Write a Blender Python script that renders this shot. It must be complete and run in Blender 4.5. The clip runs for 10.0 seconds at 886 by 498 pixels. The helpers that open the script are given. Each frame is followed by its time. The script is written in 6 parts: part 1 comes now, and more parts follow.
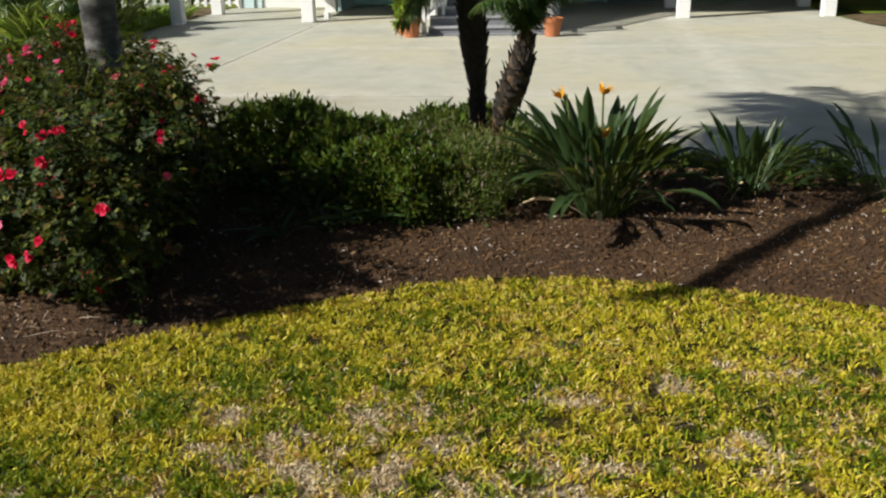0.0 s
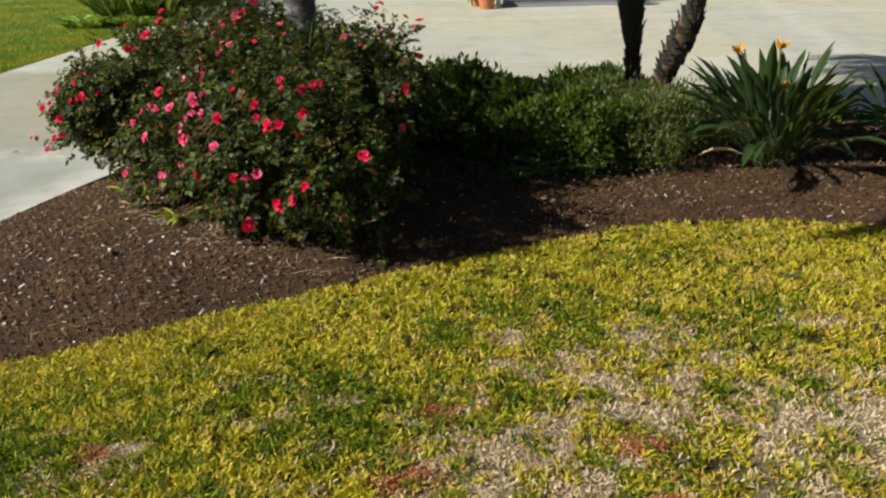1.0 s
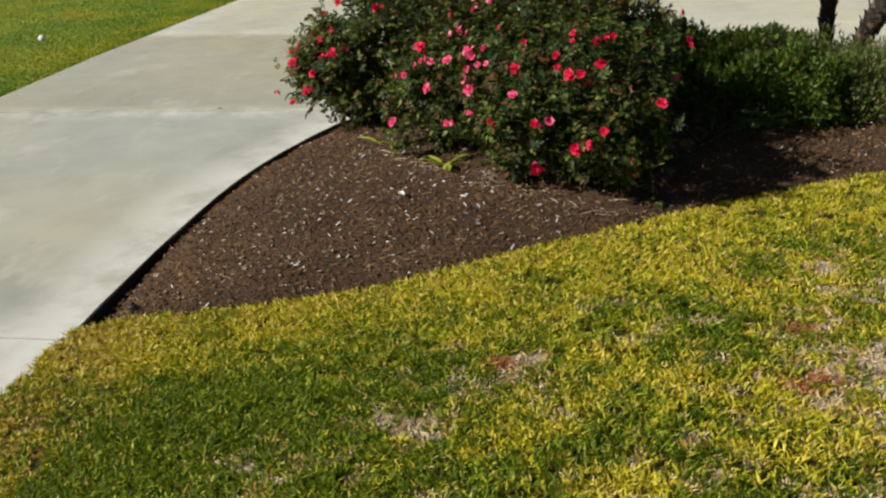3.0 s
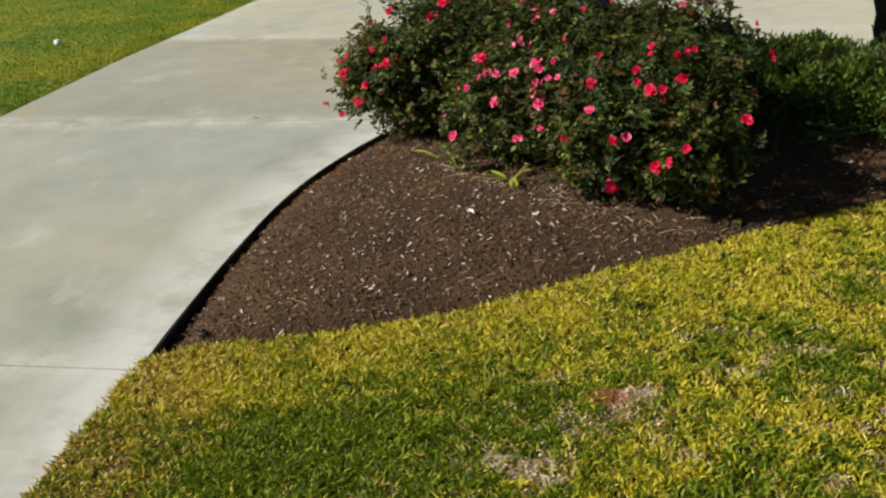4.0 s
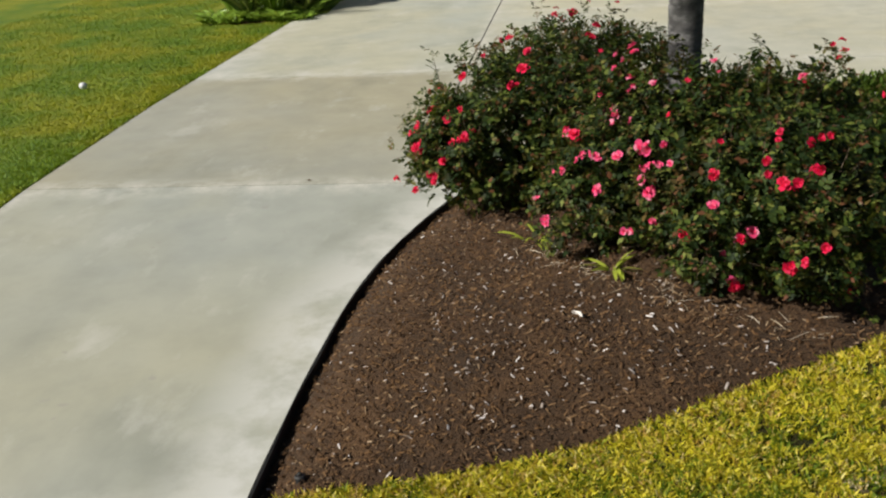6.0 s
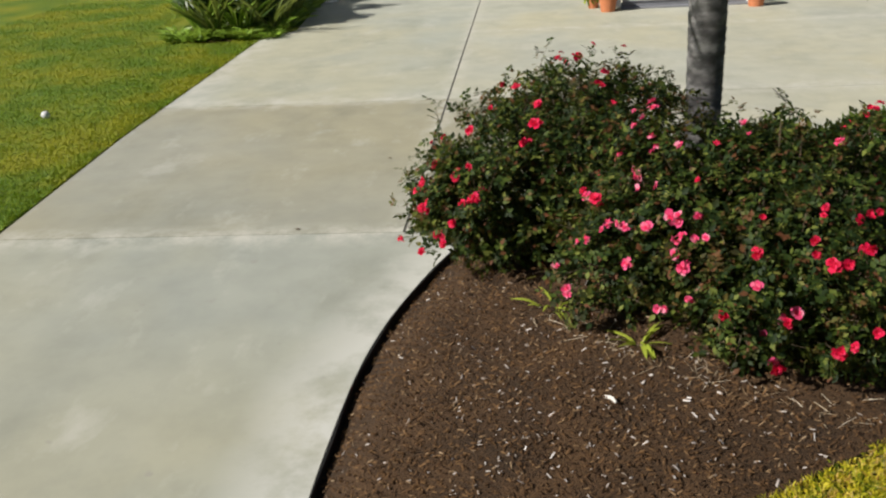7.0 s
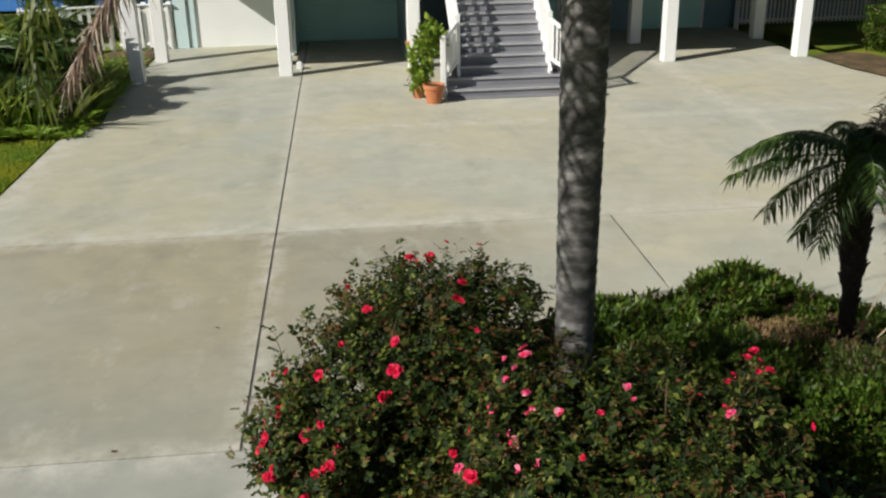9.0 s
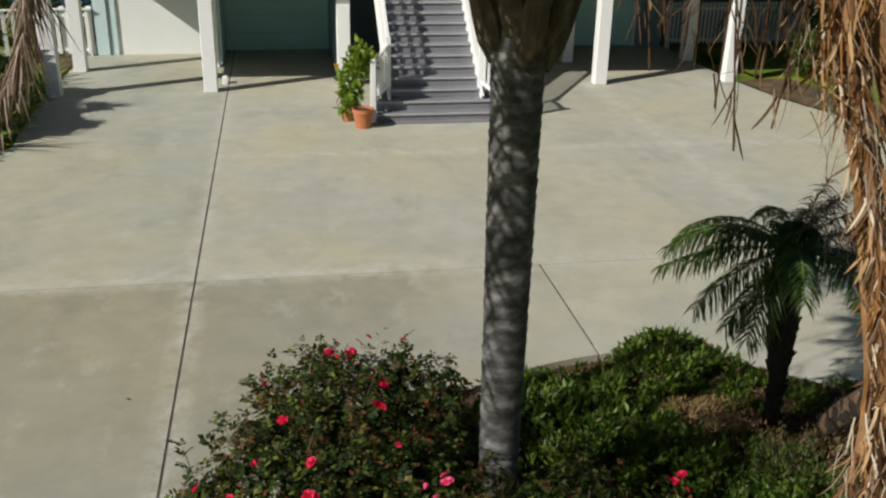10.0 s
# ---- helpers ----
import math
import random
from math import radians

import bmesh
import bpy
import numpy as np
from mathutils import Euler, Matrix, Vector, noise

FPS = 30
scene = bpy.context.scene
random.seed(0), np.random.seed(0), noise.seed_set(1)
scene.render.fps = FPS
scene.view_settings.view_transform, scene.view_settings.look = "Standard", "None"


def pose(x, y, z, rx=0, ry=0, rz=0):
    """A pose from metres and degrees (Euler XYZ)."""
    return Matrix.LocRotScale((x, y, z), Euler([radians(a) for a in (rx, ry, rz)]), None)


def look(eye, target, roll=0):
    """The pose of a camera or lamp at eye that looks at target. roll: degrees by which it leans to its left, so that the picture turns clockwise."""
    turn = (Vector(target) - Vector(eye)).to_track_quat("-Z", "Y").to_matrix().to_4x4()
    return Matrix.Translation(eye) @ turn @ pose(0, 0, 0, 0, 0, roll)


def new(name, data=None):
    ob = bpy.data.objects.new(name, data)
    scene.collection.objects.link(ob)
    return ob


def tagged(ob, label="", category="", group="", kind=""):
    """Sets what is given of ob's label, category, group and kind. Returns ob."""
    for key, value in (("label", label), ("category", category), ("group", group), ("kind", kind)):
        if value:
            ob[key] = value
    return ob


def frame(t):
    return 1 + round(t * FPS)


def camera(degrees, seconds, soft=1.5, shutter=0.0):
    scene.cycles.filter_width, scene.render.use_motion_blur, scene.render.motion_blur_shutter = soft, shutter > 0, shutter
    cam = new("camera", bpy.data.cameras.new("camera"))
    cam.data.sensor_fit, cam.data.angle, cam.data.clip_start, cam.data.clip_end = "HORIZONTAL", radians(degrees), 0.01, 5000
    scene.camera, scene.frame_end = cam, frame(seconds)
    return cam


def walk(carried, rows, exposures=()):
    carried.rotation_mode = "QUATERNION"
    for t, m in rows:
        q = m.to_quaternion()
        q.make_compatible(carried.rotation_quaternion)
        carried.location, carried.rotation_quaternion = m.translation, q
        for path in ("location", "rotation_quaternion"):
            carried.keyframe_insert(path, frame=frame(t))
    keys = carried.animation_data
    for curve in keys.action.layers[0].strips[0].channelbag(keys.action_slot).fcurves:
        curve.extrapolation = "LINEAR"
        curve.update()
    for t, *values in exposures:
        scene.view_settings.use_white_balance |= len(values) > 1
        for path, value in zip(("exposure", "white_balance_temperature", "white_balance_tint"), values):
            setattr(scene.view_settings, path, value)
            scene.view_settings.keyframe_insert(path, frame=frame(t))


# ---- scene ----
cam = camera(50.0, 10.0, 2.3)
PATH = [
    (0, (1.237, -0.762, 2.252), (0.99, 1.112, 1.599), -1.4),
    (0.5, (0.605, -1.086, 2.229), (0.329, 0.781, 1.566), -2.0),
    (1, (-0.002, -1.433, 2.229), (-0.279, 0.422, 1.535), -2.4),
    (1.5, (-0.587, -1.754, 2.255), (-0.847, 0.093, 1.533), -2.3),
    (2, (-1.021, -1.992, 2.276), (-1.293, -0.154, 1.537), -2.3),
    (2.5, (-1.367, -2.14, 2.294), (-1.66, -0.308, 1.547), -2.4),
    (3, (-1.688, -2.186, 2.27), (-1.995, -0.356, 1.523), -2.6),
    (3.2, (-1.844, -2.202, 2.271), (-2.14, -0.372, 1.52), -2.3),
    (4.3, (-2.424, -1.912, 2.381), (-2.693, -0.078, 1.63), -2.7),
    (4.5, (-2.539, -1.861, 2.406), (-2.796, -0.022, 1.663), -2.9),
    (5, (-2.719, -1.708, 2.589), (-2.975, 0.126, 1.833), -3.4),
    (5.5, (-2.835, -1.533, 2.696), (-3.119, 0.295, 1.937), -3.8),
    (5.7, (-2.871, -1.432, 2.728), (-3.169, 0.395, 1.969), -4.0),
    (7, (-3.395, -0.76, 3.095), (-3.593, 1.076, 2.329), -3.4),
    (7.5, (-3.534, -0.432, 3.264), (-3.652, 1.417, 2.51), -3.1),
    (8, (-3.592, -0.072, 3.51), (-3.617, 1.79, 2.779), -2.4),
    (8.5, (-3.584, 0.266, 3.842), (-3.517, 2.129, 3.117), -1.8),
    (9, (-3.595, 0.568, 4.188), (-3.412, 2.419, 3.453), -1.1),
    (9.5, (-3.59, 0.83, 4.521), (-3.311, 2.662, 3.77), -0.9),
    (10, (-3.461, 1.124, 4.821), (-3.137, 2.945, 4.06), 1.2),
]
walk(cam, [(t, look(eye, target, roll)) for t, eye, target, roll in PATH],
     [(0, 0.41), (1.5, 0.38), (3, 0.32), (5.5, 0.26), (7, 0.28), (8.5, 0.21), (9, 0.12), (9.5, 0.03), (10, -0.13)])

# ---- light ----
SUN_AZ = (0.891, 0.454)      # the way along the ground in which shadows fall
SUN_EL = radians(35.0)
world = bpy.data.worlds.new("sky")
scene.world = world
world.use_nodes = True
wn = world.node_tree.nodes
sky = wn.new("ShaderNodeTexSky")
sky.sky_type = "NISHITA"
sky.sun_disc = False
sky.sun_elevation = SUN_EL
sky.sun_rotation = math.atan2(-SUN_AZ[0], -SUN_AZ[1])
world.node_tree.links.new(sky.outputs["Color"], wn["Background"].inputs["Color"])
wn["Background"].inputs["Strength"].default_value = 0.035
sun_data = bpy.data.lights.new("sun", "SUN")
sun_data.energy = 5.0
sun_data.angle = radians(0.55)
sun_data.color = (1.0, 0.95, 0.86)
sun_ob = new("sun", sun_data)
sun_ob.matrix_world = look((-20, -10, 20), (-20 + SUN_AZ[0] * math.cos(SUN_EL), -10 + SUN_AZ[1] * math.cos(SUN_EL), 20 - math.sin(SUN_EL)))

# ---- small tools ----
rng = np.random.default_rng(7)


def part(name, bm, material, parent=None, label="", smooth=False):
    """Links a bmesh as one mesh object, under a thing or a part."""
    me = bpy.data.meshes.new(name)
    bm.to_mesh(me)
    bm.free()
    return mesh_part(name, me, material, parent, label, smooth)


def mesh_part(name, me, material, parent=None, label="", smooth=False):
    if material is not None and not me.materials:
        me.materials.append(material)
    if smooth:
        me.polygons.foreach_set("use_smooth", [True] * len(me.polygons))
    ob = new(name, me)
    if parent is not None:
        ob.parent = parent
    if label:
        tagged(ob, label)
    return ob


def thing(name, label, category, group="", kind="", at=(0, 0, 0), turn=0.0):
    ob = new(name)
    ob.empty_display_size = 0.2
    ob.matrix_basis = pose(*at, 0, 0, turn)
    return tagged(ob, label, category, group, kind)


def box(bm, x0, x1, y0, y1, z0, z1, bevel=0.0):
    r = bmesh.ops.create_cube(bm, size=1.0)
    vs = r["verts"]
    for v in vs:
        v.co = Vector((x0 + (v.co.x + 0.5) * (x1 - x0), y0 + (v.co.y + 0.5) * (y1 - y0), z0 + (v.co.z + 0.5) * (z1 - z0)))
    if bevel:
        es = list({e for v in vs for e in v.link_edges})
        bmesh.ops.bevel(bm, geom=es, offset=bevel, segments=1, affect="EDGES")
    return bm


def boxed(x0, x1, y0, y1, z0, z1, bevel=0.0):
    return box(bmesh.new(), x0, x1, y0, y1, z0, z1, bevel)


def beam(bm, a, b, w, h, bevel=0.0):
    """A straight bar of width w and height h from a to b."""
    a, b = Vector(a), Vector(b)
    d = b - a
    r = bmesh.ops.create_cube(bm, size=1.0)
    m = Matrix.Translation((a + b) / 2) @ d.to_track_quat("Y", "Z").to_matrix().to_4x4() @ Matrix.Diagonal((w, d.length, h, 1))
    bmesh.ops.transform(bm, matrix=m, verts=r["verts"])
    if bevel:
        es = list({e for v in r["verts"] for e in v.link_edges})
        bmesh.ops.bevel(bm, geom=es, offset=bevel, segments=1, affect="EDGES")
    return bm


def lathe(bm, profile, seg=24, centre=(0, 0, 0), wobble=0.0):
    """Turns rows of (radius, z) round the upright axis."""
    rings = []
    for i, (r, z) in enumerate(profile):
        ring = []
        for k in range(seg):
            a = 2 * math.pi * k / seg
            rr = r * (1 + wobble * math.sin(3 * a + i * 1.7) + wobble * random.uniform(-1, 1))
            ring.append(bm.verts.new((centre[0] + rr * math.cos(a), centre[1] + rr * math.sin(a), centre[2] + z)))
        rings.append(ring)
    for a, b in zip(rings, rings[1:]):
        for k in range(seg):
            bm.faces.new((a[k], a[(k + 1) % seg], b[(k + 1) % seg], b[k]))
    bm.faces.new(rings[0][::-1])
    bm.faces.new(rings[-1])
    return bm


def tube(bm, pts, radii, seg=7):
    """A round stem through the points."""
    rings = []
    pts = [Vector(p) for p in pts]
    for i, p in enumerate(pts):
        d = (pts[min(i + 1, len(pts) - 1)] - pts[max(i - 1, 0)]).normalized()
        q = d.to_track_quat("Z", "Y").to_matrix()
        rings.append([bm.verts.new(p + q @ Vector((radii[i] * math.cos(2 * math.pi * k / seg), radii[i] * math.sin(2 * math.pi * k / seg), 0))) for k in range(seg)])
    for a, b in zip(rings, rings[1:]):
        for k in range(seg):
            bm.faces.new((a[k], a[(k + 1) % seg], b[(k + 1) % seg], b[k]))
    bm.faces.new(rings[0][::-1])
    bm.faces.new(rings[-1])
    return bm


def array_mesh(name, verts, faces):
    """A mesh of equal-sided faces from arrays."""
    verts, faces = np.asarray(verts, dtype=np.float32).reshape(-1, 3), np.asarray(faces, dtype=np.int32)
    n, k = faces.shape
    me = bpy.data.meshes.new(name)
    me.vertices.add(len(verts))
    me.vertices.foreach_set("co", verts.ravel())
    me.loops.add(n * k)
    me.loops.foreach_set("vertex_index", faces.ravel())
    me.polygons.add(n)
    me.polygons.foreach_set("loop_start", np.arange(0, n * k, k, dtype=np.int32))
    me.polygons.foreach_set("loop_total", np.full(n, k, dtype=np.int32))
    me.update(calc_edges=True)
    return me


def unit(a):
    return a / np.maximum(np.linalg.norm(a, axis=-1, keepdims=True), 1e-9)


def leaf_arrays(base, way, length, width, fold=0.25, droop=0.15, facing=None):
    """Folded pointed leaves: five points and four faces each; facing: which way their upper sides look."""
    n = len(base)
    way = unit(way)
    side = unit(np.cross(way, rng.normal(size=(n, 3)) if facing is None else facing))
    up = np.cross(side, way)
    length, width = np.broadcast_to(length, n)[:, None], np.broadcast_to(width, n)[:, None]
    p0 = base
    pm = base + way * length * 0.5 - up * width * fold
    p1 = base + way * length - up * length * droop
    pl = base + way * length * 0.42 + side * width * 0.5
    pr = base + way * length * 0.42 - side * width * 0.5
    v = np.stack([p0, pl, p1, pr, pm], axis=1)
    i = np.arange(n)[:, None] * 5
    f = np.concatenate([i + np.array(t)[None] for t in ((0, 4, 1), (1, 4, 2), (2, 4, 3), (3, 4, 0))], axis=1).reshape(-1, 3)
    return v.reshape(-1, 3), f


def strip_arrays(base, way, length, width, bend, seg=3):
    """Narrow blades of several segments that bend over; bend is a vector added along the length."""
    n = len(base)
    way = unit(way)
    side = unit(np.cross(way, np.array([0.0, 0.0, 1.0]) + rng.normal(size=(n, 3)) * 0.5))
    length, width = np.broadcast_to(length, n)[:, None], np.broadcast_to(width, n)[:, None]
    rows = []
    for s in range(seg + 1):
        u = s / seg
        c = base + way * length * u + bend * length * u * u
        w = width * 0.5 * (1.0 if s < seg else 0.12) * (0.75 + 0.5 * u if u < 0.5 else 1.35 - 0.7 * u)
        rows += [c + side * w, c - side * w]
    v = np.stack(rows, axis=1)
    k = 2 * (seg + 1)
    i = np.arange(n)[:, None] * k
    f = np.concatenate([i + np.array((2 * s, 2 * s + 1, 2 * s + 3, 2 * s + 2))[None] for s in range(seg)], axis=1).reshape(-1, 4)
    return v.reshape(-1, 3), f


# ---- materials ----
def shader(name, rough=0.7, metal=0.0, spec=0.5):
    m = bpy.data.materials.new(name)
    m.use_nodes = True
    b = m.node_tree.nodes["Principled BSDF"]
    b.inputs["Roughness"].default_value = rough
    b.inputs["Metallic"].default_value = metal
    b.inputs["Specular IOR Level"].default_value = spec
    return m, m.node_tree.nodes, m.node_tree.links, b


def add_noise(n, l, scale, detail=4.0, rough=0.6, coords="Object", stretch=None):
    tc = n.new("ShaderNodeTexCoord")
    t = n.new("ShaderNodeTexNoise")
    t.inputs["Scale"].default_value = scale
    t.inputs["Detail"].default_value = detail
    t.inputs["Roughness"].default_value = rough
    if stretch:
        mp = n.new("ShaderNodeMapping")
        mp.inputs["Scale"].default_value = stretch
        l.new(tc.outputs[coords], mp.inputs["Vector"])
        l.new(mp.outputs["Vector"], t.inputs["Vector"])
    else:
        l.new(tc.outputs[coords], t.inputs["Vector"])
    return t.outputs["Fac"]


def ramp(n, l, fac, stops):
    r = n.new("ShaderNodeValToRGB")
    while len(r.color_ramp.elements) < len(stops):
        r.color_ramp.elements.new(0.5)
    for e, (p, c) in zip(r.color_ramp.elements, stops):
        e.position, e.color = p, (*c, 1)
    l.new(fac, r.inputs["Fac"])
    return r.outputs["Color"]


def blend(n, l, fac, a, b, mode="MIX"):
    m = n.new("ShaderNodeMix")
    m.data_type, m.blend_type = "RGBA", mode
    for sock, val in ((m.inputs["Factor"], fac), (m.inputs["A"], a), (m.inputs["B"], b)):
        if isinstance(val, (int, float)):
            sock.default_value = val
        elif isinstance(val, tuple):
            sock.default_value = (*val, 1)
        else:
            l.new(val, sock)
    return m.outputs["Result"]


def relief(n, l, b, height, strength, distance):
    bp = n.new("ShaderNodeBump")
    bp.inputs["Strength"].default_value, bp.inputs["Distance"].default_value = strength, distance
    l.new(height, bp.inputs["Height"])
    l.new(bp.outputs["Normal"], b.inputs["Normal"])


def surface(name, stops, scale, rough=0.7, fine=40.0, bump=0.3, dist=0.01, dirt=0.25, metal=0.0, spec=0.5, stretch=None):
    """Colour that varies at two sizes, with fine relief."""
    m, n, l, b = shader(name, rough, metal, spec)
    big = add_noise(n, l, scale, 5, 0.6, stretch=stretch)
    small = add_noise(n, l, fine, 6, 0.65, stretch=stretch)
    col = ramp(n, l, big, stops)
    grain = ramp(n, l, small, ((0.3, (1 - dirt,) * 3), (0.7, (1.0, 1.0, 1.0))))
    l.new(blend(n, l, 1.0, col, grain, "MULTIPLY"), b.inputs["Base Color"])
    relief(n, l, b, small, bump, dist)
    return m


def foliage(name, stops, rough=0.45, glow=0.35, patch=None, through_tint=(0.35, 0.42, 0.05), spec=0.35):
    """Leaves: each its own shade, light passing through them."""
    m, n, l, b = shader(name, rough, 0.0, spec)
    g = n.new("ShaderNodeNewGeometry")
    col = ramp(n, l, g.outputs["Random Per Island"], stops)
    if patch:
        scale, low, high, tint = patch
        big = add_noise(n, l, scale, 4, 0.6)
        fac = ramp(n, l, big, ((low, (0, 0, 0)), (high, (1, 1, 1))))
        col = blend(n, l, fac, col, ramp(n, l, g.outputs["Random Per Island"], tint))
    l.new(col, b.inputs["Base Color"])
    tr = n.new("ShaderNodeBsdfTranslucent")
    l.new(blend(n, l, 0.5, col, through_tint, "MIX"), tr.inputs["Color"])
    mx = n.new("ShaderNodeMixShader")
    mx.inputs["Fac"].default_value = glow
    l.new(b.outputs["BSDF"], mx.inputs[1])
    l.new(tr.outputs["BSDF"], mx.inputs[2])
    l.new(mx.outputs["Shader"], n["Material Output"].inputs["Surface"])
    return m



def concrete_material(name, tint, worn, rim=None, fade=None):
    """Broomed concrete; worn holds straight bands (a, b, c, half width) bleached along a x + b y = c; rim: two such lines with a bleached rim before them."""
    m, n, l, b = shader(name, 0.85, 0, 0.3)
    big = add_noise(n, l, 0.45, 5, 0.6, stretch=(1.25, 0.8, 1.0))
    mid = add_noise(n, l, 2.3, 6, 0.6)
    fine = add_noise(n, l, 90, 4, 0.6)
    col = ramp(n, l, big, ((0.25, (0.40, 0.395, 0.34)), (0.5, (0.47, 0.46, 0.385)), (0.75, (0.53, 0.51, 0.425))))
    warm = add_noise(n, l, 0.22, 3, 0.55)
    col = blend(n, l, ramp(n, l, warm, ((0.42, (0, 0, 0)), (0.58, (0.9, 0.9, 0.9)))), col, (0.51, 0.470, 0.34))
    cool = add_noise(n, l, 0.31, 4, 0.6, stretch=(1, 0.7, 3))
    col = blend(n, l, ramp(n, l, cool, ((0.52, (0, 0, 0)), (0.68, (0.45, 0.45, 0.45)))), col, (0.42, 0.437, 0.40))
    olive = add_noise(n, l, 0.75, 5, 0.65, stretch=(1.2, 0.75, 2))
    col = blend(n, l, ramp(n, l, olive, ((0.52, (0, 0, 0)), (0.70, (0.6, 0.6, 0.6)))), col, (0.36, 0.35, 0.275))
    stain = ramp(n, l, mid, ((0.3, (0.88, 0.885, 0.89)), (0.62, (1, 1, 1))))
    col = blend(n, l, 1.0, col, stain, "MULTIPLY")
    g = n.new("ShaderNodeObjectInfo")
    tone = ramp(n, l, g.outputs["Random"], ((0.0, (0.95, 0.95, 0.96)), (1.0, (1.0, 1.0, 0.99))))
    col = blend(n, l, 1.0, col, tone, "MULTIPLY")
    tc = n.new("ShaderNodeTexCoord")
    # tint changes from x0 to x1, its edge wandering with noise
    if fade:
        x0, x1, end_tint = fade
        sp = n.new("ShaderNodeSeparateXYZ")
        l.new(tc.outputs["Object"], sp.inputs[0])
        wander = n.new("ShaderNodeMath")
        wander.operation = "MULTIPLY_ADD"
        wander.inputs[1].default_value = 1.6
        l.new(add_noise(n, l, 0.6, 4, 0.6), wander.inputs[0])
        l.new(sp.outputs["X"], wander.inputs[2])
        go = n.new("ShaderNodeMapRange")
        go.inputs["From Min"].default_value, go.inputs["From Max"].default_value = x0 + 0.8, x1 + 0.8
        l.new(wander.outputs[0], go.inputs["Value"])
        tint = blend(n, l, go.outputs[0], tint, end_tint)
    col = blend(n, l, 1.0, col, tint, "MULTIPLY")
    pale = ramp(n, l, add_noise(n, l, 1.6, 6, 0.65, stretch=(1.2, 0.7, 1)), ((0.56, (0, 0, 0)), (0.72, (0.42, 0.42, 0.42))))
    col = blend(n, l, pale, col, (0.56, 0.55, 0.50))
    spots_ = ramp(n, l, add_noise(n, l, 7.0, 3, 0.5), ((0.70, (0, 0, 0)), (0.76, (0.5, 0.5, 0.5))))
    col = blend(n, l, spots_, col, (0.30, 0.29, 0.26))
    patchy = add_noise(n, l, 3.2, 7, 0.72)
    for ca, cb, cc, wide in worn:
        dot = n.new("ShaderNodeVectorMath")
        dot.operation = "DOT_PRODUCT"
        dot.inputs[1].default_value = (ca, cb, 0)
        l.new(tc.outputs["Object"], dot.inputs[0])
        off = n.new("ShaderNodeMath")
        off.operation = "SUBTRACT"
        off.inputs[1].default_value = cc
        l.new(dot.outputs["Value"], off.inputs[0])
        far = n.new("ShaderNodeMath")
        far.operation = "ABSOLUTE"
        l.new(off.outputs[0], far.inputs[0])
        near = n.new("ShaderNodeMapRange")
        near.inputs["From Min"].default_value, near.inputs["From Max"].default_value = wide, 0.0
        l.new(far.outputs[0], near.inputs["Value"])
        fac = n.new("ShaderNodeMath")
        fac.operation = "MULTIPLY"
        l.new(near.outputs[0], fac.inputs[0])
        l.new(ramp(n, l, patchy, ((0.40, (0, 0, 0)), (0.64, (0.9, 0.9, 0.9)))), fac.inputs[1])
        col = blend(n, l, fac.outputs[0], col, (0.57, 0.555, 0.495))
    if rim:
        gaps = []
        for ca, cb, cc in rim:
            dot = n.new("ShaderNodeVectorMath")
            dot.operation = "DOT_PRODUCT"
            dot.inputs[1].default_value = (-ca, -cb, 0)
            l.new(tc.outputs["Object"], dot.inputs[0])
            off = n.new("ShaderNodeMath")
            off.operation = "ADD"
            off.inputs[1].default_value = cc
            l.new(dot.outputs["Value"], off.inputs[0])
            gaps.append(off.outputs[0])
        far = n.new("ShaderNodeMath")
        far.operation = "MAXIMUM"
        l.new(gaps[0], far.inputs[0])
        l.new(gaps[1], far.inputs[1])
        near = n.new("ShaderNodeMapRange")
        near.inputs["From Min"].default_value, near.inputs["From Max"].default_value = 0.62, 0.10
        l.new(far.outputs[0], near.inputs["Value"])
        fac = n.new("ShaderNodeMath")
        fac.operation = "MULTIPLY"
        l.new(near.outputs[0], fac.inputs[0])
        l.new(ramp(n, l, add_noise(n, l, 2.2, 6, 0.62), ((0.36, (0.1, 0.1, 0.1)), (0.56, (1, 1, 1)))), fac.inputs[1])
        col = blend(n, l, fac.outputs[0], col, (0.54, 0.54, 0.50))
    l.new(col, b.inputs["Base Color"])
    relief(n, l, b, fine, 0.25, 0.004)
    return m


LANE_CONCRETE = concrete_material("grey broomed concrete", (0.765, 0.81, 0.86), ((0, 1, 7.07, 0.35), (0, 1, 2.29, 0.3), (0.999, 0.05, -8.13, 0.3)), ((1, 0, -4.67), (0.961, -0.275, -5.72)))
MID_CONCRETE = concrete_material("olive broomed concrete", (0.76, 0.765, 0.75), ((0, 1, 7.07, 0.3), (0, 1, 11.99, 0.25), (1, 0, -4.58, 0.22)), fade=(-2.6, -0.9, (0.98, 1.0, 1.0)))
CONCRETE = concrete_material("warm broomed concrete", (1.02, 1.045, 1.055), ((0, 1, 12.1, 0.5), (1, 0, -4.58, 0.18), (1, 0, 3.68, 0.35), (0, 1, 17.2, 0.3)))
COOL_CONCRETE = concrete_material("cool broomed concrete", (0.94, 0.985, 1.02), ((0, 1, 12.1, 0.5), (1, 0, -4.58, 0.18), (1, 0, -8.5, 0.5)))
JOINT = surface("joint filler", ((0.3, (0.07, 0.065, 0.06)), (0.7, (0.16, 0.15, 0.14))), 4)
CRACK = surface("dirt in the joints", ((0.3, (0.015, 0.013, 0.011)), (0.7, (0.05, 0.045, 0.04))), 4)
